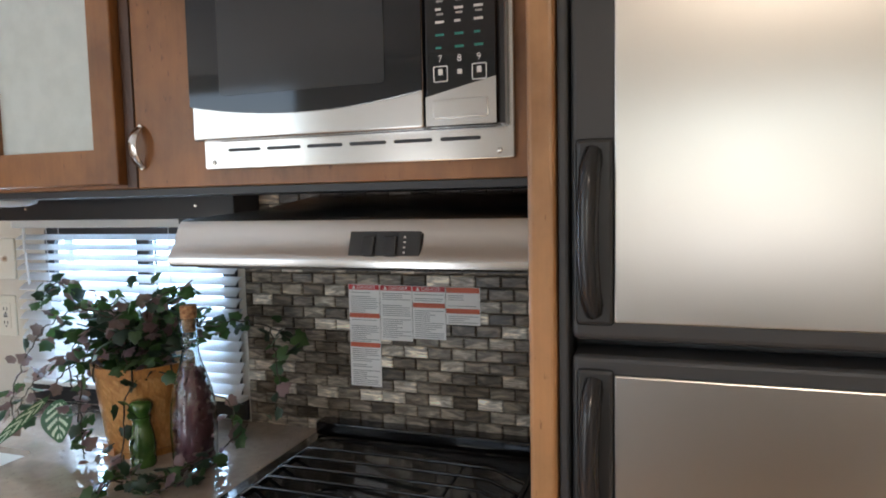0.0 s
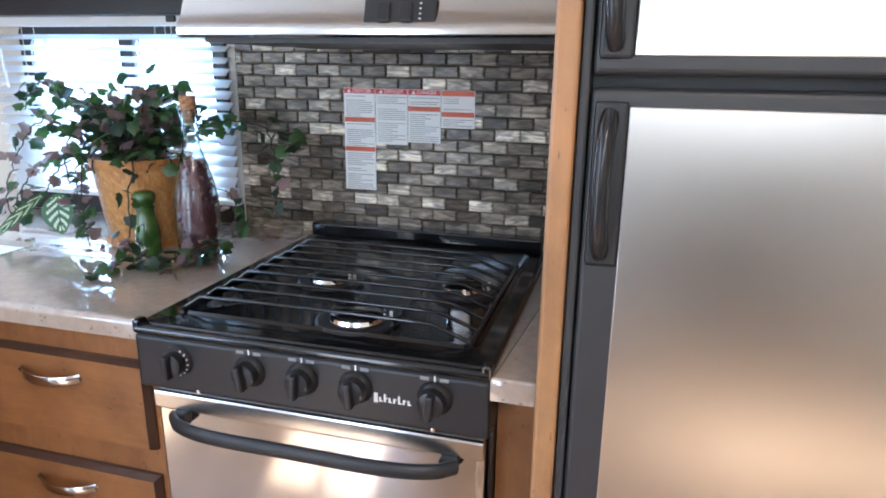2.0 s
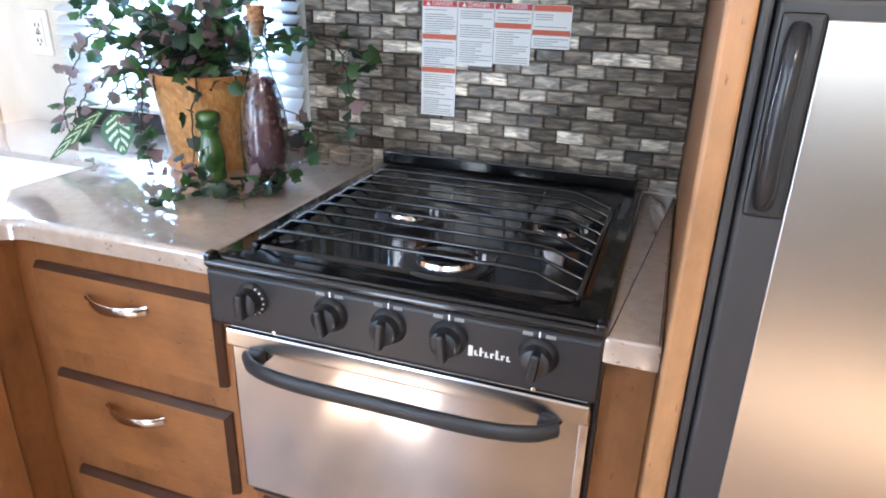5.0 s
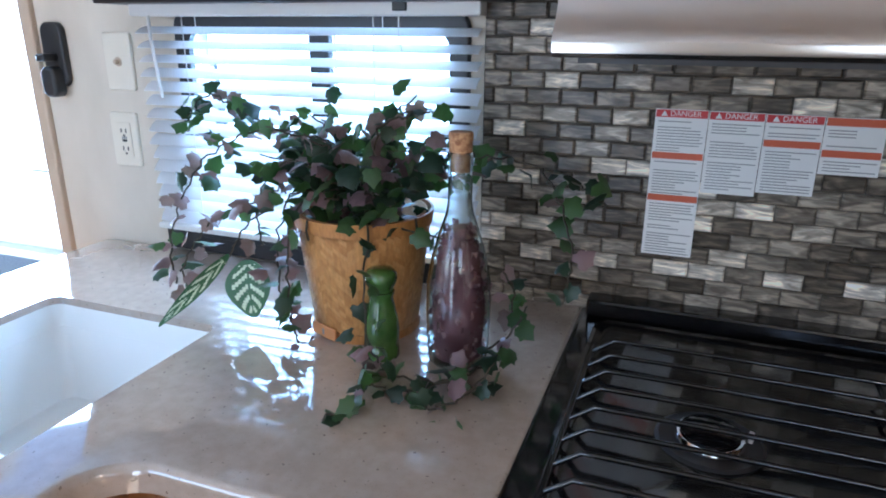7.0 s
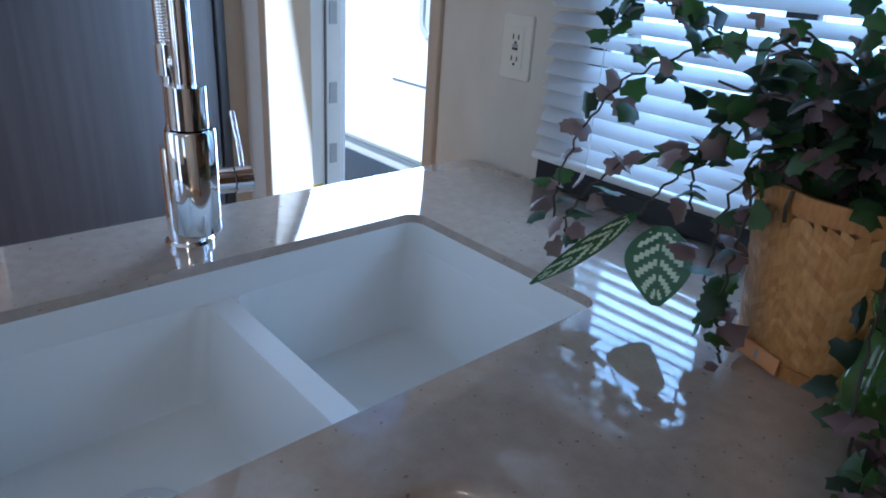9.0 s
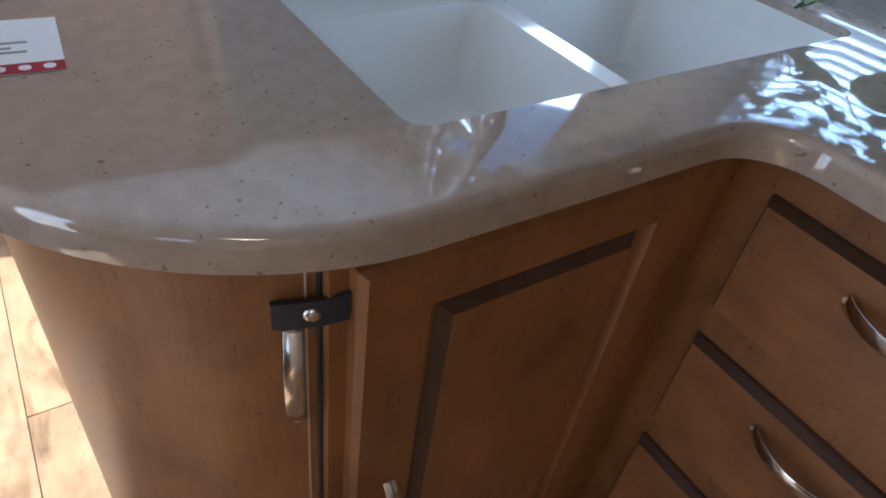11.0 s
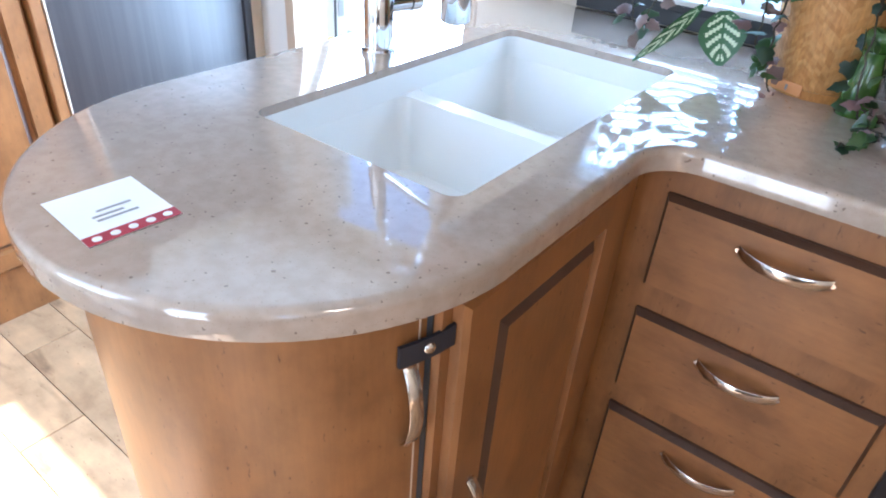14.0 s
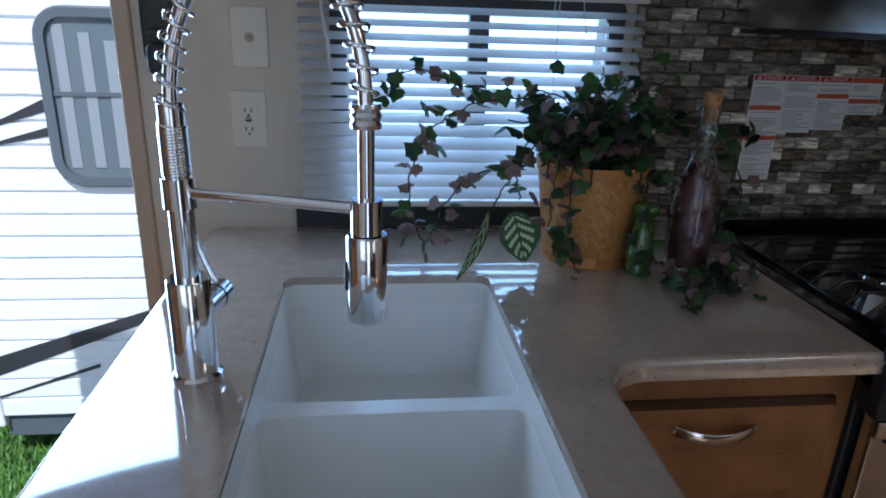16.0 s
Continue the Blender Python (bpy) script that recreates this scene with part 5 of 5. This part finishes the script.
def wall_plate(name, label, x, z):
    p = thing(name, label, "outlet", (x, 0.0, z - 0.05))
    part("plate", slab(B(), round_rect(x - 0.034, x + 0.034, z - 0.054, z + 0.054, 0.005, 3), 0, 0.006, 0.003, lay=on_back_wall(-0.0005)), ivory, p, smooth=40)
    return p


p = wall_plate("power_outlet", "ivory double power outlet with test buttons", -1.013, 1.076)
part("insert", slab(B(), round_rect(-1.0305, -0.9955, 1.042, 1.11, 0.002, 2), 0, 0.002, 0.0008, lay=on_back_wall(-0.006)), ivory, p)
for z in (1.058, 1.094):
    for dx in (-0.006, 0.006):
        part("blade_slot", box(B(), -1.013 + dx - 0.0011, -1.013 + dx + 0.0011, -0.0088, -0.0078, z - 0.004, z + 0.004), black_satin, p)
    part("ground_hole", lathe(B(), [(0, 0.001), (0.0024, 0.001), (0.0024, 0)], pose(-1.013, -0.0078, z - 0.0095, 90), 10), black_satin, p)
part("test_button", box(B(), -1.019, -1.007, -0.0095, -0.0078, 1.072, 1.0765, 0.0005), black_plastic, p)
part("reset_button", box(B(), -1.019, -1.007, -0.0095, -0.0078, 1.0775, 1.082, 0.0005), mat("reset_grey", (0.3, 0.3, 0.3), 0.5), p)
p = wall_plate("cable_plate", "ivory wall plate with a coaxial socket", -1.003, 1.227)
part("socket", lathe(B(), [(0, 0.010), (0.003, 0.010), (0.0045, 0.009), (0.0045, 0.001), (0.009, 0.001), (0.009, 0)], pose(-1.003, -0.0062, 1.227, 90), 16), tan_trim, p, smooth=40)

hook = thing("door_catch", "black plastic door catch on wall beside doorway", "door catch", (-1.163, -0.02, 1.16))
part("plate", slab(B(), round_rect(-1.193, -1.135, 1.175, 1.30, 0.02, 5), 0, 0.012, 0.005, lay=on_back_wall(-0.0005)), black_plastic, hook, smooth=40)
part("lip", slab(B(), round_rect(-1.183, -1.145, 1.155, 1.215, 0.015, 5), 0, 0.026, 0.008, lay=on_back_wall(-0.010)), black_plastic, hook, smooth=40)
part("tongue", box(B(), -1.176, -1.152, -0.045, -0.012, 1.225, 1.24, 0.004), black_satin, hook)

# ---- basket with ivy, bottle, mill ----
PXc, PYc = -0.383, -0.190
RB, RT, PH = 0.076, 0.098, 0.182
basket = thing("woven_basket", "round woven bamboo basket pot on worktop", "basket", (PXc, PYc, CT))
part("liner", lathe(B(), [(0, 0.004), (RB - 0.004, 0.004), (RT - 0.005, PH), (RT - 0.008, PH), (0.06, PH - 0.03), (0, PH - 0.03)], Matrix.Translation((PXc, PYc, CT)), 40), mat("basket_liner", (0.40, 0.20, 0.06), 0.7), basket, smooth=40)
bm = B()
NS, NR = 56, 20
for j in range(NR):
    for k in range(NS):
        # herringbone strips: each strip leans the other way in the next column of four
        lean = 1 if (k // 4) % 2 else -1
        z0 = 0.014 + (PH - 0.034) * j / NR
        h = (PH - 0.034) / NR
        a0 = 2 * math.pi * k / NS
        a1 = 2 * math.pi * (k + 1.0) / NS
        quad = []
        for a, dz in ((a0, -lean * h * 0.5), (a1, lean * h * 0.5), (a1, lean * h * 0.5 + h * 0.99), (a0, -lean * h * 0.5 + h * 0.99)):
            z = z0 + dz
            r = RB + (RT - RB) * z / PH + 0.0012 + (0.0005 if (j + k // 4) % 2 else 0)
            quad.append(bm.verts.new((PXc + r * math.cos(a), PYc + r * math.sin(a), CT + z)))
        bm.faces.new(quad)
part("weave", bm, bamboo, basket, "herringbone bamboo strips")
for z, h, extra in ((PH - 0.018, 0.020, 0.0045), (0.0, 0.014, 0.004)):
    r0, r1 = RB + (RT - RB) * z / PH + extra, RB + (RT - RB) * (z + h) / PH + extra
    part("band", lathe(B(), [(r0 - 0.004, z), (r0, z), (r1, z + h), (r1 - 0.004, z + h), (r0 - 0.004, z)], Matrix.Translation((PXc, PYc, CT)), 44), bamboo, basket, "smooth bamboo hoop", smooth=30)
for a in (205, 250, 300, 340):
    ca, sa = math.cos(radians(a)), math.sin(radians(a))
    z = PH - 0.02
    r = RT + 0.005
    part("binding", tube(B(), [(PXc + r * ca, PYc + r * sa, CT + z - 0.006), (PXc + (r + 0.003) * ca, PYc + (r + 0.003) * sa, CT + z + 0.008), (PXc + r * ca, PYc + r * sa, CT + z + 0.023)], 0.0018, 6), stem_mat, basket)

tag_m = Matrix.Translation((PXc, PYc, CT)) @ Matrix.Rotation(radians(248), 4, "Z")
bm = box(B(), RB + 0.005, RB + 0.008, -0.026, 0.026, 0.004, 0.022, 0.001)
bmesh.ops.transform(bm, verts=bm.verts, matrix=tag_m)
tag_ob = part("tag", bm, mat("orange_tag", (0.60, 0.27, 0.10), 0.5), basket, "small orange tag")
bm = box(B(), RB + 0.008, RB + 0.0086, -0.002, 0.002, 0.008, 0.017)
bmesh.ops.transform(bm, verts=bm.verts, matrix=tag_m)
part("tag_print", bm, grey_ink, tag_ob)

plant = thing("ivy_plant", "artificial trailing ivy with green and purple leaves", "plant", (PXc, PYc, CT + 0.15))
part("moss", lathe(B(), [(0, 0.016), (0.05, 0.012), (0.09, 0.0)], Matrix.Translation((PXc, PYc, CT + 0.155)), 24), soil_mat, plant, smooth=50)


def ivy_leaf(material, fold):
    bm = B()
    tips = [(0, -0.02), (0.26, -0.14), (0.50, 0.08), (0.42, 0.27), (0.50, 0.50), (0.30, 0.62), (0, 1.0), (-0.30, 0.62), (-0.50, 0.50), (-0.42, 0.27), (-0.50, 0.08), (-0.26, -0.14)]
    mid = [bm.verts.new((0, y, 0.02)) for y in (0.0, 0.3, 0.6)]
    rim = [bm.verts.new((x, y, -fold * abs(x) - 0.12 * max(0, y - 0.5) ** 2 * 4)) for x, y in tips]
    pairs = [(0, 0), (1, 0), (2, 0), (3, 1), (4, 1), (5, 2), (6, 2), (7, 2), (8, 1), (9, 1), (10, 0), (11, 0)]
    for n in range(12):
        a, c = pairs[n], pairs[(n + 1) % 12]
        if a[1] == c[1]:
            bm.faces.new((rim[a[0]], rim[c[0]], mid[a[1]]))
        else:
            bm.faces.new((rim[a[0]], rim[c[0]], mid[c[1]], mid[a[1]]))
    me = bpy.data.meshes.new("leaf")
    bm.to_mesh(me)
    bm.free()
    me.materials.append(material)
    me.shade_smooth()
    return me


leaf_meshes = [ivy_leaf(m, f) for m in leaf_mats for f in (0.25, 0.55)]
rl = random.Random(21)
leaf_count = 0
inner_leaves = []


def add_leaf(p, size, away=None, purple=0.3, flat=0.0):
    global leaf_count
    leaf_count += 1
    kind = 2 if rl.random() < purple else (0 if rl.random() < 0.6 else 1)
    me = leaf_meshes[kind * 2 + rl.randrange(2)]
    d = Vector((rl.gauss(0, 1), rl.gauss(0, 1), rl.gauss(-0.35, 0.7)))
    if away:
        d += Vector(away) * 1.1
    d.normalize()
    n = Vector((rl.gauss(0, 0.6), rl.gauss(-0.35, 0.6), 0.8 + flat))
    side = d.cross(n).normalized()
    n = side.cross(d).normalized()
    m = Matrix((side, d, n)).transposed().to_4x4()
    m.translation = Vector(p) - BASES[plant]
    s = size * rl.uniform(0.75, 1.2)
    m = m @ Matrix.Diagonal((s, s, s, 1))
    if leaf_count > 300:
        inner_leaves.append((me, kind, m))
        return
    ob = new("leaf", me)
    ob.matrix_basis = m
    ob.parent = plant


def smooth_line(pts, n):
    pts = [Vector(p) for p in pts]
    ext = [2 * pts[0] - pts[1]] + pts + [2 * pts[-1] - pts[-2]]
    out = []
    for i in range(len(pts) - 1):
        p0, p1, p2, p3 = ext[i:i + 4]
        for k in range(n):
            t = k / n
            out.append(0.5 * (2 * p1 + (p2 - p0) * t + (2 * p0 - 5 * p1 + 4 * p2 - p3) * t * t + (3 * p1 - p0 - 3 * p2 + p3) * t ** 3))
    return out + [pts[-1]]


def vine(pts, step, size, purple=0.35, spread=0.012):
    line = smooth_line(pts, 8)
    line = [p + Vector((rl.gauss(0, 0.002), rl.gauss(0, 0.002), rl.gauss(0, 0.002))) for p in line]
    part("stem", tube(B(), line, 0.0015, 5), stem_mat, plant)
    run = 0.0
    for a, c in zip(line, line[1:]):
        run += (c - a).length
        if run > step:
            run = 0.0
            for _ in range(rl.choice((1, 1, 2))):
                off = Vector((rl.gauss(0, spread), rl.gauss(0, spread), rl.gauss(0, spread)))
                add_leaf(a + off, size, None, purple)


top = (PXc, PYc, CT + PH)
# long vine towards the window's outer end, hanging over the sink
vine([top, (-0.45, -0.19, 1.13), (-0.54, -0.175, 1.145), (-0.63, -0.165, 1.12), (-0.695, -0.185, 1.06), (-0.715, -0.22, 0.98), (-0.69, -0.255, 0.90)], 0.013, 0.029, 0.35)
vine([(-0.54, -0.175, 1.145), (-0.63, -0.135, 1.165), (-0.705, -0.115, 1.185), (-0.745, -0.115, 1.155), (-0.75, -0.12, 1.12)], 0.012, 0.029, 0.35)
vine([top, (-0.47, -0.22, 1.08), (-0.545, -0.225, 1.045), (-0.62, -0.23, 1.01), (-0.67, -0.245, 0.945), (-0.675, -0.25, 0.90)], 0.016, 0.029, 0.45)
vine([top, (-0.455, -0.25, 1.07), (-0.478, -0.27, 1.01), (-0.475, -0.275, 0.93), (-0.46, -0.28, 0.885)], 0.013, 0.028, 0.3)
vine([top, (-0.46, -0.23, 1.11), (-0.51, -0.235, 1.09), (-0.535, -0.24, 1.03), (-0.525, -0.245, 0.98)], 0.016, 0.028, 0.45)
# vines towards the tiles
vine([top, (-0.30, -0.16, 1.10), (-0.22, -0.11, 1.115), (-0.145, -0.09, 1.10), (-0.075, -0.115, 1.08), (-0.045, -0.13, 1.06)], 0.014, 0.031, 0.1)
vine([(-0.145, -0.09, 1.10), (-0.10, -0.14, 1.05), (-0.08, -0.165, 0.99), (-0.085, -0.18, 0.955)], 0.016, 0.030, 0.1)
# low vine creeping round the bottle and the mill
vine([(PXc + 0.05, PYc - 0.07, CT + PH), (-0.325, -0.305, 0.99), (-0.31, -0.335, 0.90), (-0.28, -0.385, 0.877), (-0.235, -0.38, 0.875), (-0.185, -0.345, 0.885), (-0.15, -0.28, 0.91)], 0.016, 0.026, 0.25, 0.010)
vine([(-0.28, -0.385, 0.877), (-0.282, -0.42, 0.872), (-0.30, -0.465, 0.870)], 0.014, 0.022, 0.05, 0.006)
vine([(PXc + 0.03, PYc - 0.06, CT + PH), (-0.27, -0.24, 1.03), (-0.16, -0.22, 0.98), (-0.145, -0.23, 0.93)], 0.02, 0.027, 0.2)
vine([(-0.31, -0.335, 0.90), (-0.265, -0.36, 0.882), (-0.21, -0.35, 0.878), (-0.165, -0.31, 0.882), (-0.145, -0.26, 0.90), (-0.135, -0.20, 0.925)], 0.011, 0.025, 0.3, 0.012)
vine([(-0.235, -0.38, 0.875), (-0.20, -0.40, 0.872), (-0.165, -0.375, 0.878), (-0.14, -0.33, 0.90)], 0.012, 0.024, 0.25, 0.010)
vine([top, (-0.44, -0.265, 1.06), (-0.452, -0.29, 0.98), (-0.448, -0.295, 0.90), (-0.43, -0.31, 0.872)], 0.012, 0.024, 0.35, 0.010)
# crown
for k in range(24):
    a = 2 * math.pi * k / 24 + rl.uniform(-0.2, 0.2)
    out, rise = rl.uniform(0.05, 0.14), rl.uniform(0.03, 0.16)
    tip = (PXc + out * math.cos(a) * 1.25, PYc + out * math.sin(a) * 0.9, CT + PH + rise)
    midp = (PXc + 0.45 * out * math.cos(a), PYc + 0.45 * out * math.sin(a), CT + PH + rise * 0.75)
    vine([(PXc + 0.02 * math.cos(a), PYc + 0.02 * math.sin(a), CT + 0.16), midp, tip], 0.015, 0.027, 0.27, 0.016)
for k in range(110):
    a = rl.uniform(0, 6.28)
    rr = 0.10 * math.sqrt(rl.random())
    add_leaf((PXc + rr * 1.2 * math.cos(a), PYc + rr * math.sin(a), CT + PH + rl.uniform(-0.01, 0.11)), 0.032, (math.cos(a), math.sin(a), 0.1), 0.2)


bm = B()
for me, kind, m in inner_leaves:
    had_v, had_f = len(bm.verts), len(bm.faces)
    bm.from_mesh(me)
    bm.verts.ensure_lookup_table(), bm.faces.ensure_lookup_table()
    bmesh.ops.transform(bm, verts=bm.verts[had_v:], matrix=m)
    for f in bm.faces[had_f:]:
        f.material_index = kind
bmesh.ops.translate(bm, verts=bm.verts, vec=BASES[plant])
tagged(part("inner_foliage", bm, leaf_mats, plant, "dense inner ivy leaves"), kind="stuff")


def big_leaf(base, tip, normal, width, curl):
    base, tip = Vector(base), Vector(tip)
    d = tip - base
    L = d.length
    d.normalize()
    side = d.cross(Vector(normal)).normalized()
    n = side.cross(d).normalized()
    bm = B()
    rows_ = []
    N = 48
    US = (-1, -0.86, -0.72, -0.58, -0.44, -0.3, -0.16, -0.05, 0.05, 0.16, 0.3, 0.44, 0.58, 0.72, 0.86, 1)
    for k in range(N + 1):
        s = k / N
        w = width * math.sin(math.pi * min(1, s * 0.93 + 0.035)) ** 0.8 * (1.25 - 0.5 * s)
        c = base + d * L * s + n * curl * math.sin(math.pi * s)
        rows_.append([bm.verts.new(c + side * w * u + n * 0.12 * w * abs(u)) for u in US])
    for k in range(N):
        for j in range(15):
            f = bm.faces.new((rows_[k][j], rows_[k][j + 1], rows_[k + 1][j + 1], rows_[k + 1][j]))
            # cream ribs slant out from the middle rib
            rib = (k - 2 * abs(j - 7)) % 9 < 4
            f.material_index = 1 if (rib and j != 7 and 1 < j < 13 and 3 < k < 44) else 0
    part("large_leaf", bm, (var_green, var_white), plant, "variegated green and cream leaf", smooth=60)


vine([(-0.53, -0.235, 1.03), (-0.56, -0.25, 1.0), (-0.575, -0.26, 0.965)], 0.05, 0.02)
big_leaf((-0.540, -0.265, 0.965), (-0.520, -0.285, 0.884), (0.15, -1, 0.25), 0.036, 0.004)
big_leaf((-0.580, -0.255, 0.965), (-0.645, -0.345, 0.874), (0.75, -0.5, 0.5), 0.011, 0.010)

bottle = thing("glass_bottle", "corked glass bottle filled with dried petals", "bottle", (-0.212, -0.255, CT))
m = Matrix.Translation((-0.212, -0.255, CT))
outer = [(0, 0.001), (0.036, 0.001), (0.0405, 0.006), (0.042, 0.03), (0.0435, 0.075), (0.042, 0.115), (0.036, 0.15), (0.026, 0.185), (0.018, 0.208), (0.0155, 0.225), (0.0155, 0.27), (0.0175, 0.274), (0.0175, 0.284), (0.0155, 0.286)]
inner = [(max(r - 0.0016, 0), z + (0.006 if r == 0 else 0)) for r, z in outer[:-2]]
part("glass", lathe(B(), outer + [(0.0125, 0.286)] + [(r if r else 0, z) for r, z in inner[::-1] if z < 0.272 and r > 0] + [(0, 0.008)], m, 36), bottle_glass, bottle, smooth=50)
bm = B()
rp = random.Random(9)
for _ in range(760):
    z = rp.uniform(0.014, 0.192)
    rmax = float(np.interp(z, [q[1] for q in outer], [q[0] for q in outer])) - 0.0062
    a = rp.uniform(0, 6.28)
    rr = rmax * math.sqrt(rp.uniform(0.35, 1))
    c = Vector((rr * math.cos(a), rr * math.sin(a), z))
    e = Euler((rp.uniform(0, 6), rp.uniform(0, 6), rp.uniform(0, 6))).to_matrix()
    s = rp.uniform(0.003, 0.0065)
    q = [bm.verts.new(m @ (c + e @ Vector(v) * s)) for v in ((-1, -0.5, 0.2), (0.6, -0.8, -0.1), (1, 0.4, 0.25), (-0.3, 0.8, -0.2))]
    bm.faces.new(q)
part("petals", bm, petal_mat, bottle, "dried red and brown petals")
part("petal_core", lathe(B(), [(0, 0.010), (0.032, 0.010), (0.0355, 0.075), (0.0285, 0.15), (0.014, 0.19), (0, 0.194)], m, 20), petal_mat, bottle, smooth=50)
part("cork", lathe(B(), [(0, 0.262), (0.0115, 0.262), (0.0122, 0.286), (0.0145, 0.2865), (0.0155, 0.308), (0.0145, 0.311), (0, 0.311)], m, 24), cork_mat, bottle, "brown cork stopper", smooth=40)

mill = thing("pepper_mill", "glossy green turned pepper mill on worktop", "pepper mill", (-0.314, -0.280, CT))
m = Matrix.Translation((-0.314, -0.280, CT))
part("body", lathe(B(), [(0, 0), (0.023, 0), (0.0245, 0.003), (0.0235, 0.016), (0.022, 0.020), (0.0235, 0.024), (0.0245, 0.040), (0.022, 0.058), (0.018, 0.078), (0.0162, 0.088), (0.0185, 0.092), (0.0185, 0.096), (0, 0.096)], m, 36), green_glaze, mill, smooth=50)
part("cap", lathe(B(), [(0, 0.0965), (0.016, 0.0965), (0.0165, 0.100), (0.020, 0.106), (0.0225, 0.114), (0.0215, 0.122), (0.016, 0.127), (0.006, 0.129), (0, 0.129)], m, 36), green_glaze, mill, smooth=50)

# ---- floor planks and wall tiles, last ----


def piece_mesh(name, sx, sy, sz, r, material):
    bm = box(B(), -sx / 2, sx / 2, -sy / 2, sy / 2, 0, sz)
    edges = [e for e in bm.edges if all(v.co.z > sz / 2 for v in e.verts)]
    bmesh.ops.bevel(bm, geom=edges, offset=r, segments=1, affect="EDGES")
    me = bpy.data.meshes.new(name)
    bm.to_mesh(me)
    bm.free()
    me.materials.append(material)
    return me


plank_meshes = {}
for j in range(21):
    for k in range(-1, 5):
        x = -2.3 + 0.907 * k + 0.31 * (j * 7 % 3)
        a, c = max(x - 0.4525, X_LEFT + 0.002 if j < 16 else RECESS_X + 0.002), min(x + 0.4525, X_RIGHT - 0.002)
        if c - a < 0.01:
            continue
        size = round(c - a, 4)
        if size not in plank_meshes:
            plank_meshes[size] = piece_mesh("plank", size, 0.1465, 0.004, 0.0012, plank_mat)
        ob = new("plank", plank_meshes[size])
        ob.location = ((a + c) / 2, -0.075 - 0.148 * j, FLOOR - 0.004)
        ob.parent = floor

tile_x0, tile_x1, tile_z0 = -0.262, 0.516, 0.8565
PW, PHt = 0.0525, 0.0250
splash = wall("backsplash", box(B(), tile_x0, tile_x1, -0.0035, -0.0005, 0.862, 1.388), grout_mat, "grey marbled brick mosaic tile backsplash", "backsplash")
tr = random.Random(3)
tile_meshes = {}


def upright_piece(w):
    key = round(w, 4)
    if key not in tile_meshes:
        me = piece_mesh("tile", w - 0.0017, PHt - 0.0017, 0.0058, 0.0024, tile_mat)
        me.transform(Matrix.Rotation(radians(90), 4, "X"))
        tile_meshes[key] = me
    return tile_meshes[key]


for row in range(21):
    zc = tile_z0 + PHt * (row + 0.5)
    x = tile_x0 - 0.0085 - (PW / 2 if row % 2 else 0.0)
    while x < tile_x1 - 0.004:
        a, c = max(x, tile_x0), min(x + PW, tile_x1)
        hidden = zc > 1.37
        if c - a > 0.006 and not hidden:
            ob = new("tile", upright_piece(c - a))
            ob.location = ((a + c) / 2, -0.0033 - tr.uniform(0, 0.0009), zc)
            ob.rotation_euler = (radians(tr.gauss(0, 0.5)), 0, radians(tr.gauss(0, 0.5)))
            ob.parent = splash
        x += PW
